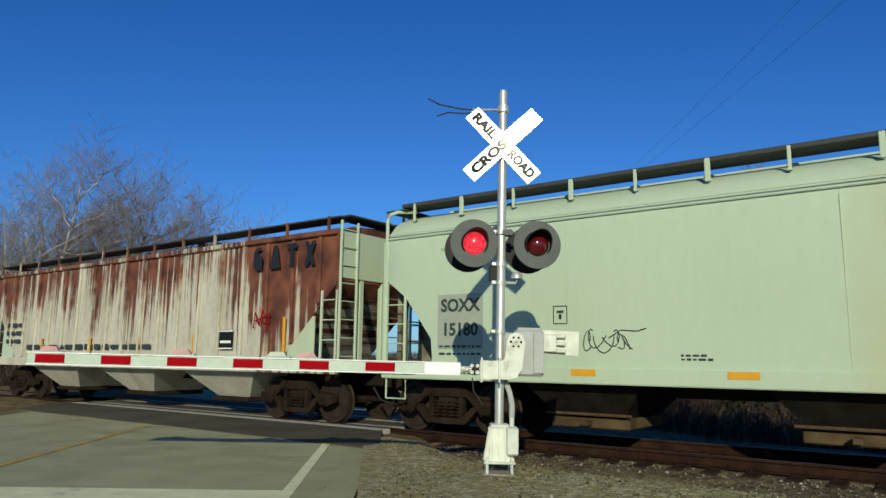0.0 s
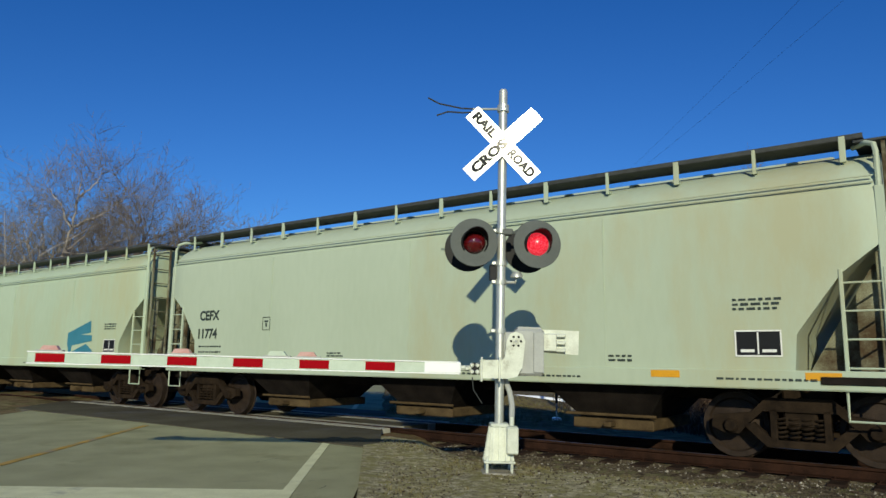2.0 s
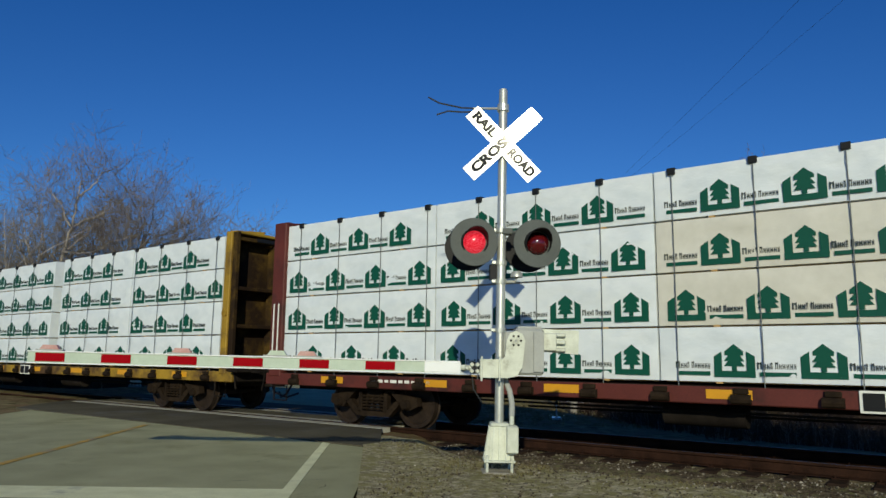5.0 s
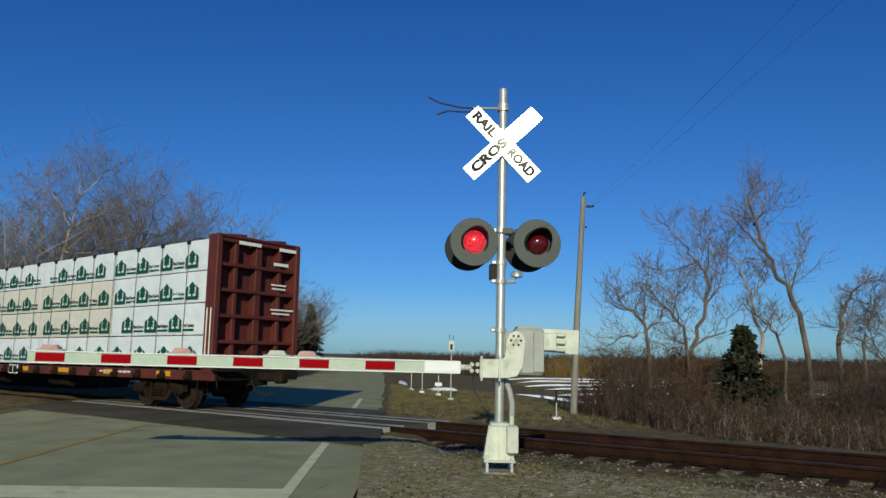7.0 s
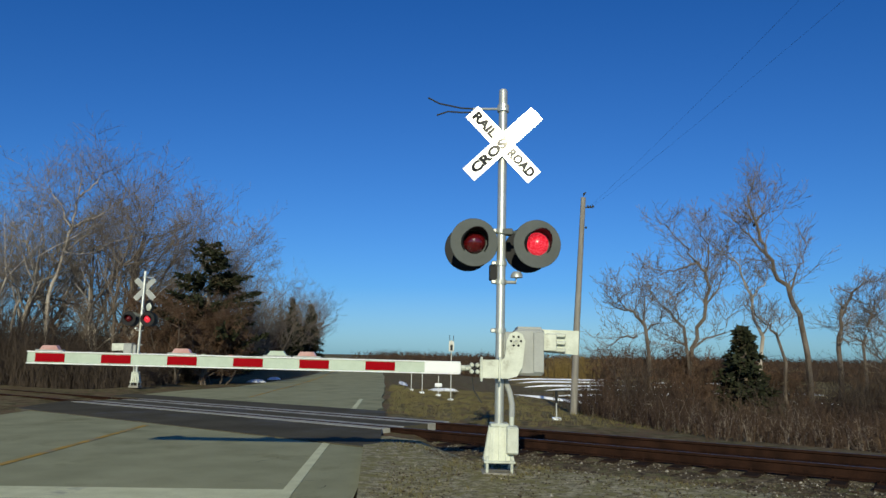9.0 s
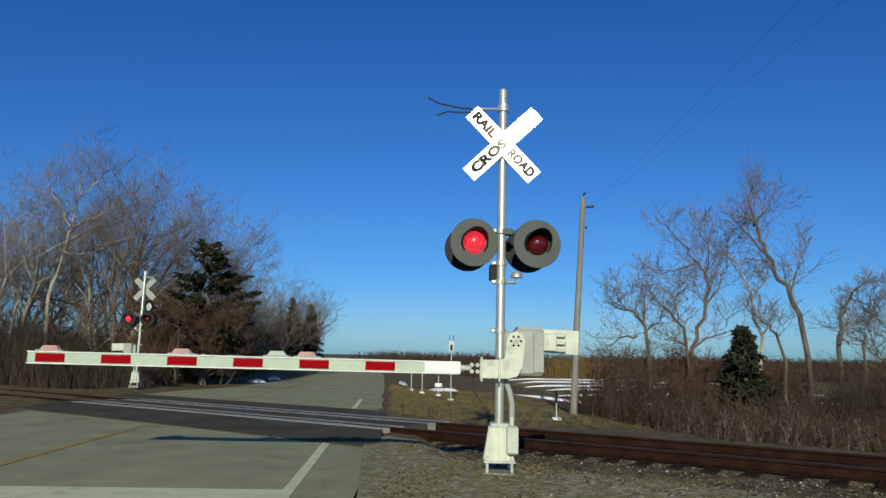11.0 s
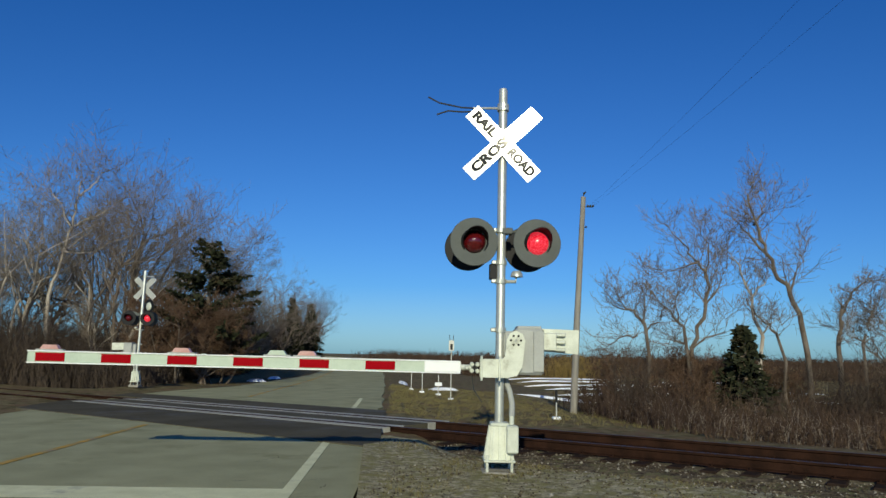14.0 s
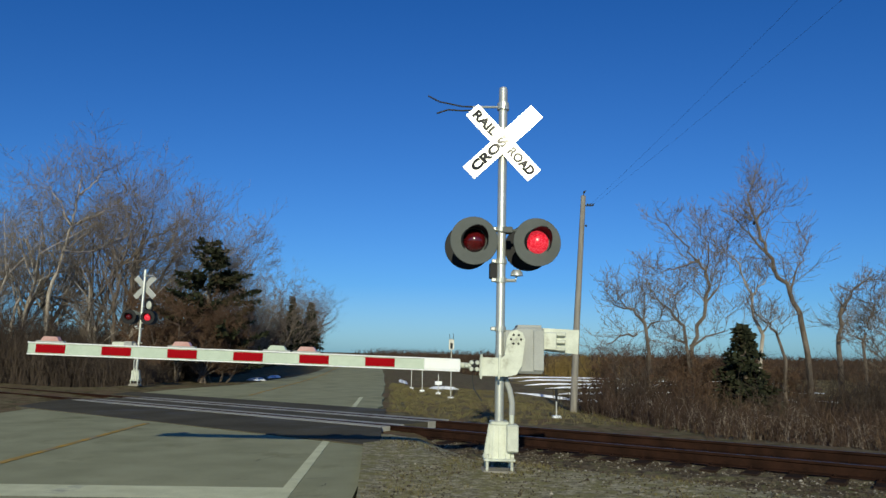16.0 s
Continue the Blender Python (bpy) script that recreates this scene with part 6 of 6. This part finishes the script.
thicket("thicket", "brown leafless brush and dead weeds below the track", spots, 1.55, M_BRUSH, 53, 8, 0.011)
spots2 = [(x, y, 0.25 + 1.7 * max(0.0, noise.noise((x * 0.42, y * 0.42, 1)) + 0.12)) for x, y in [(rt.uniform(6.4, 22), rt.uniform(23.5, 30.5)) for k in range(3600)]]
thicket("thicket", "dark tangled leafless bushes round the tree trunks", spots2, 2.5, M_DARKBRUSH, 59, 10, 0.010)
thicket("thicket", "grey dead weed stalks along the track", [(x + 0.3, y + 0.2, 0.3 + 0.7 * abs(noise.noise((x * 0.7, y * 0.7, 1)))) for x, y, h in spots[::2]], 1.6, M_TWIG, 56, 6, 0.008)
# far woods along the fields
spots = [(x, y, 1) for x, y in [(rt.uniform(-40, 330), rt.uniform(200, 330)) for k in range(9000)] if x > road_mid(y) + 14]
thicket("far_woods", "distant brown leafless woods across the fields", spots, 3.7, M_BRUSH, 54, 9, 0.07)
spots = [(x, y, 1) for x, y in [(rt.uniform(-500, -40), rt.uniform(180, 360)) for k in range(2200)] if x < road_mid(y) - 12]
thicket("far_woods", "distant brown leafless woods across the fields", spots, 5.0, M_BRUSH, 55, 8, 0.1)

# stubble field with old snow
def field_z(x, y):
    """The stubble field's surface; it dips under the ground at its edges."""
    return ground_z(x, y) + 0.16 - 0.35 * (1 - smooth(3, 9, x - 2)) - 0.3 * (1 - smooth(30, 38, y))


sheet("field", steps((2, 20, 2), (20, 260, 6)), steps((31, 41, 2), (41, 215, 6)), field_z, M_FIELD, "brown stubble field beyond the track", "field")
# low brush along the field's far edge, with a clump of ochre willows
spots = [(x, y, 0.7 + 0.5 * noise.noise((x * 0.15, 0, 2))) for x, y in [(rt.uniform(2, 90), rt.uniform(93, 108)) for k in range(5200)]]
thicket("hedgerow", "brown leafless brush along the edge of the field", spots, 3.3, M_BRUSH, 57, 8, 0.03)
spots = [(16.5 + rt.gauss(0, 2.2), 91 + rt.gauss(0, 1.0), 1) for k in range(240)]
thicket("willow_clump", "ochre leafless willows at the field's edge", spots, 2.9, M_OCHRETWIG, 58, 9, 0.028)


def snow_patch(cx, cy, lx, ly, seed):
    rnd = random.Random(seed)
    me = Mesh()
    n = 40
    ring = []
    for k in range(n):
        w = 2 * math.pi * k / n
        f = 0.7 + 0.5 * noise.noise((math.cos(w) * 2 + seed, math.sin(w) * 2, seed * 0.7)) + 0.12 * rnd.uniform(-1, 1)
        ring.append((cx + lx * f * math.cos(w), cy + ly * f * math.sin(w)))
    top = lambda x, y: max(ground_z(x, y), lumpy(x, y), field_z(x, y) if x > 2 and y > 31 else -9)
    vs = [(cx, cy, top(cx, cy) + 0.14)] + [(cx + (x - cx) * 0.6, cy + (y - cy) * 0.6, top(cx + (x - cx) * 0.6, cy + (y - cy) * 0.6) + 0.12) for x, y in ring] + [(x, y, top(x, y) - 0.02) for x, y in ring]
    fs = [(0, 1 + k, 1 + (k + 1) % n) for k in range(n)] + [(1 + k, 1 + n + k, 1 + n + (k + 1) % n, 1 + (k + 1) % n) for k in range(n)]
    return tagged(new("snow_patch", me.add(vs, fs).data("snow_patch", M_SNOW, shade=True)), "patch of old white snow on dry grass", "snow", "snow patches")


for i, (x, y, lx, ly) in enumerate(((8.0, 42.5, 3.6, 0.55), (13.0, 43.5, 3.0, 0.6), (-2.3, 44, 0.35, 1.6), (0.2, 38.5, 0.9, 0.5), (18, 44, 3.2, 0.8), (23, 46, 3.5, 0.7), (11, 51, 3.5, 0.35), (17, 54, 5, 0.4), (13, 60, 5.5, 0.4), (26, 58, 7, 0.7), (11, 67, 4.0, 0.4), (19, 69, 8, 0.6), (13, 77, 6, 0.5), (30, 80, 11, 0.8), (15, 86, 9, 0.6), (12.6, 33.5, 0.9, 0.4), (15.6, 34, 1.2, 0.45), (10.0, 34, 0.7, 0.35), (-10.6, 41.5, 0.7, 0.7), (-10.9, 47, 0.5, 1.4))):
    snow_patch(x, y, lx, ly, i + 1)

# dry grass tufts on verge and shoulder
me = Mesh()
rg = random.Random(77)
for k in range(5200):
    if k < 2600:
        s, l = rg.uniform(-5, 9), rg.uniform(-8.5, -2.5)
        if noise.noise((s * 0.6, l * 0.6, 8)) < -0.02:
            continue
        p, h = on_track(s, l, 0), rg.uniform(0.02, 0.055)
        x, y = p.x, p.y
    else:
        y = rg.uniform(18, 40)
        x = road_mid(y) + 4.9 + abs(rg.gauss(0, 4))
        d = Vector((x, y, 0)) - CT
        if d.x * VY.x + d.y * VY.y < 2.8:
            continue
        h = rg.uniform(0.04, 0.13)
    if x - road_mid(y) < 4.8:
        continue
    z = lumpy(x, y) + 0.0
    if k < 2600:
        z = ground_z(x, y)
    for j in range(6):
        w, r = rg.uniform(0, 6.28), h * rg.uniform(0.2, 0.9)
        a, b = x + rg.gauss(0, 0.07), y + rg.gauss(0, 0.07)
        i = len(me.v)
        me.v += [(a - 0.006, b, z - 0.01), (a + 0.006, b, z - 0.01), (a + r * math.cos(w), b + r * math.sin(w), z + h * rg.uniform(0.6, 1.2))]
        me.f.append((i, i + 1, i + 2))
        me.m.append(0)
tagged(new("weeds", me.data("weeds", M_WEED)), "dry tufts of grass and weeds", "grass", kind="stuff")

# ---- poles and posts ----
pole = thing("utility_pole", pose(4.75, 26, -1.6), "weathered grey wooden utility pole with small insulators", "utility pole")
part("pole", Mesh().tube([(0, 0, 0), (0.2, 0, 4.2), (0.50, 0, 9.0)], [0.135, 0.115, 0.09], 14), M_WOODPOLE, pole, shade=True)
part("pole_band", Mesh().tube([(0.02, 0, 0.62), (0.022, 0, 0.7)], 0.16, 14), M_BLACK, pole)
part("top_pin", Mesh().tube([(0.5, 0, 9.0), (0.52, 0, 9.14), (0.6, 0, 9.2)], [0.03, 0.045, 0.02], 8), M_CABLE, pole)
part("side_bracket", Mesh().tube([(0.5, 0, 8.62), (0.85, 0, 8.62)], 0.02, 6), M_CABLE, pole)
for x in (0.66, 0.76, 0.86):
    part("insulator", Mesh().turn([(0.0, 0.05), (0.035, 0.04), (0.045, -0.02), (0.0, -0.04)], 10, pose(x, 0, 8.66)), M_CABLE, pole)
part("insulator", Mesh().turn([(0.0, 0.05), (0.035, 0.04), (0.045, -0.02), (0.0, -0.04)], 10, pose(0.58, 0, 7.85)), M_CABLE, pole)
for k, (a, b) in enumerate((((5.51, 26, 7.07), (4.9, -12, 7.4)), ((5.61, 26, 7.07), (6.3, -12, 7.4)))):
    pts = [Vector(a).lerp(Vector(b), i / 20) - Vector((0, 0, 0.45 * math.sin(math.pi * i / 20))) for i in range(21)]
    w = thing("power_line", Matrix(), "thin dark power line overhead", "wire", "power lines")
    part("wire", Mesh().tube(pts, 0.002, 5, False), M_CABLE, w)

M_POST = material("galvanised_post", rgb("#b5b7b2"), rgb("#8f918c"), 0.5, 0.5, scale=6, amount=0.3, bump=0.05)


def sign_post(x, y, h, label, sign):
    z = lumpy(x, y) - 0.3
    p = thing("sign_post", pose(x, y, z), label, "post", "roadside posts")
    part("post", Mesh().box((0, 0, (h + 0.3) / 2), (0.04, 0.04, h + 0.3), 0.006), M_POST, p)
    part("footing", Mesh().box((0, 0, 0.33), (0.24, 0.22, 0.1), 0.02), M_SIGN, p)
    if sign == 1:
        part("sign_plate", Mesh().box((0, -0.04, h + 0.05), (0.22, 0.02, 0.42), 0.004), M_POST, p)
        part("sign_mark", Mesh().box((0, -0.056, h + 0.0), (0.1, 0.006, 0.24), 0.003), M_BLACK, p)
        part("top_fork", Mesh().tube([(-0.07, 0, h + 0.2), (-0.08, 0, h + 0.5)], 0.012, 5).tube([(0.07, 0, h + 0.2), (0.08, 0, h + 0.5)], 0.012, 5), M_CABLE, p)
    if sign == 2:
        part("sign_plate", Mesh().box((0, -0.04, h - 0.1), (0.32, 0.02, 0.16), 0.004), M_SIGN, p)
    if sign == 3:
        part("post_top", Mesh().box((0, 0, h + 0.2), (0.07, 0.07, 0.35), 0.006), M_BLACK, p)
    return p


sign_post(0.42, 29.5, 2.45, "thin roadside post with a small sign", 1)
sign_post(-0.1, 33, 0.9, "low roadside post with a small white plate", 2)
sign_post(-1.55, 38, 1.5, "thin pale roadside marker post", 0)
sign_post(-0.9, 35, 1.3, "thin pale roadside marker post", 0)
sign_post(3.3, 20.5, 0.75, "low marker post with a black top", 3)
# ---- what moves ----
def motions():
    # the train rolls past at a steady pace
    times = [0.0, 0.5, 1.0, 1.5, 2.0, 2.5, 3.0, 3.5, 4.0, 4.2, 6.3, 6.5, 7.0, 7.5, 8.0, 8.5, 9.0, 12.0, 16.0]
    lag = {0.5: 0.04, 1.0: -0.16, 1.5: 0.03, 2.0: -0.02, 2.5: 0.06, 3.0: -0.08, 3.5: 0.04, 4.0: -0.16, 4.2: -0.22, 6.3: -0.02, 6.5: -0.1, 7.0: -0.34, 8.0: -0.1}
    for ob, a0, _, _ in RIDERS:
        walk(ob, [(t, TRACK @ pose(a0 - SPEED * t + lag.get(t, 0.0), 0, 0)) for t in times])
    turn = SPEED / 0.46
    for w, x in WHEELSETS:
        walk(w, [(k / 30, pose(x, 0, 0.46) @ Matrix.Rotation(-turn * k / 30, 4, "Y")) for k in range(481)])
    # the lamps flash by turns, every 0.6 s; each lens ball turns its lit or its dark half forward
    for lens, base, face, phase in LENSES:
        t = 0.35
        state = 0 if phase else 1
        turned = 0 if state else 180
        keys = [(0.0, turned)]
        while t < 16.4:
            keys.append((t - 0.05, turned))
            for j in (1, 2, 3):
                keys.append((t - 0.05 + j / 30, turned + 60 * j))
            turned += 180
            t += 0.6
        keys = [q for q in keys if q[0] <= 16.0]
        if keys[-1][0] < 16.0:
            keys.append((16.0, keys[-1][1]))
        walk(lens, [(tt, base @ Matrix.Rotation(radians(face + w), 4, "Z")) for tt, w in keys])
    # the gate arms begin to lift at the end
    for arm, piv in ARMS:
        walk(arm, [(t, piv @ Matrix.Rotation(radians(a), 4, "Y")) for t, a in ((0, 0), (15.6, 0), (15.8, 0.25), (16.0, 0.85))])


motions()
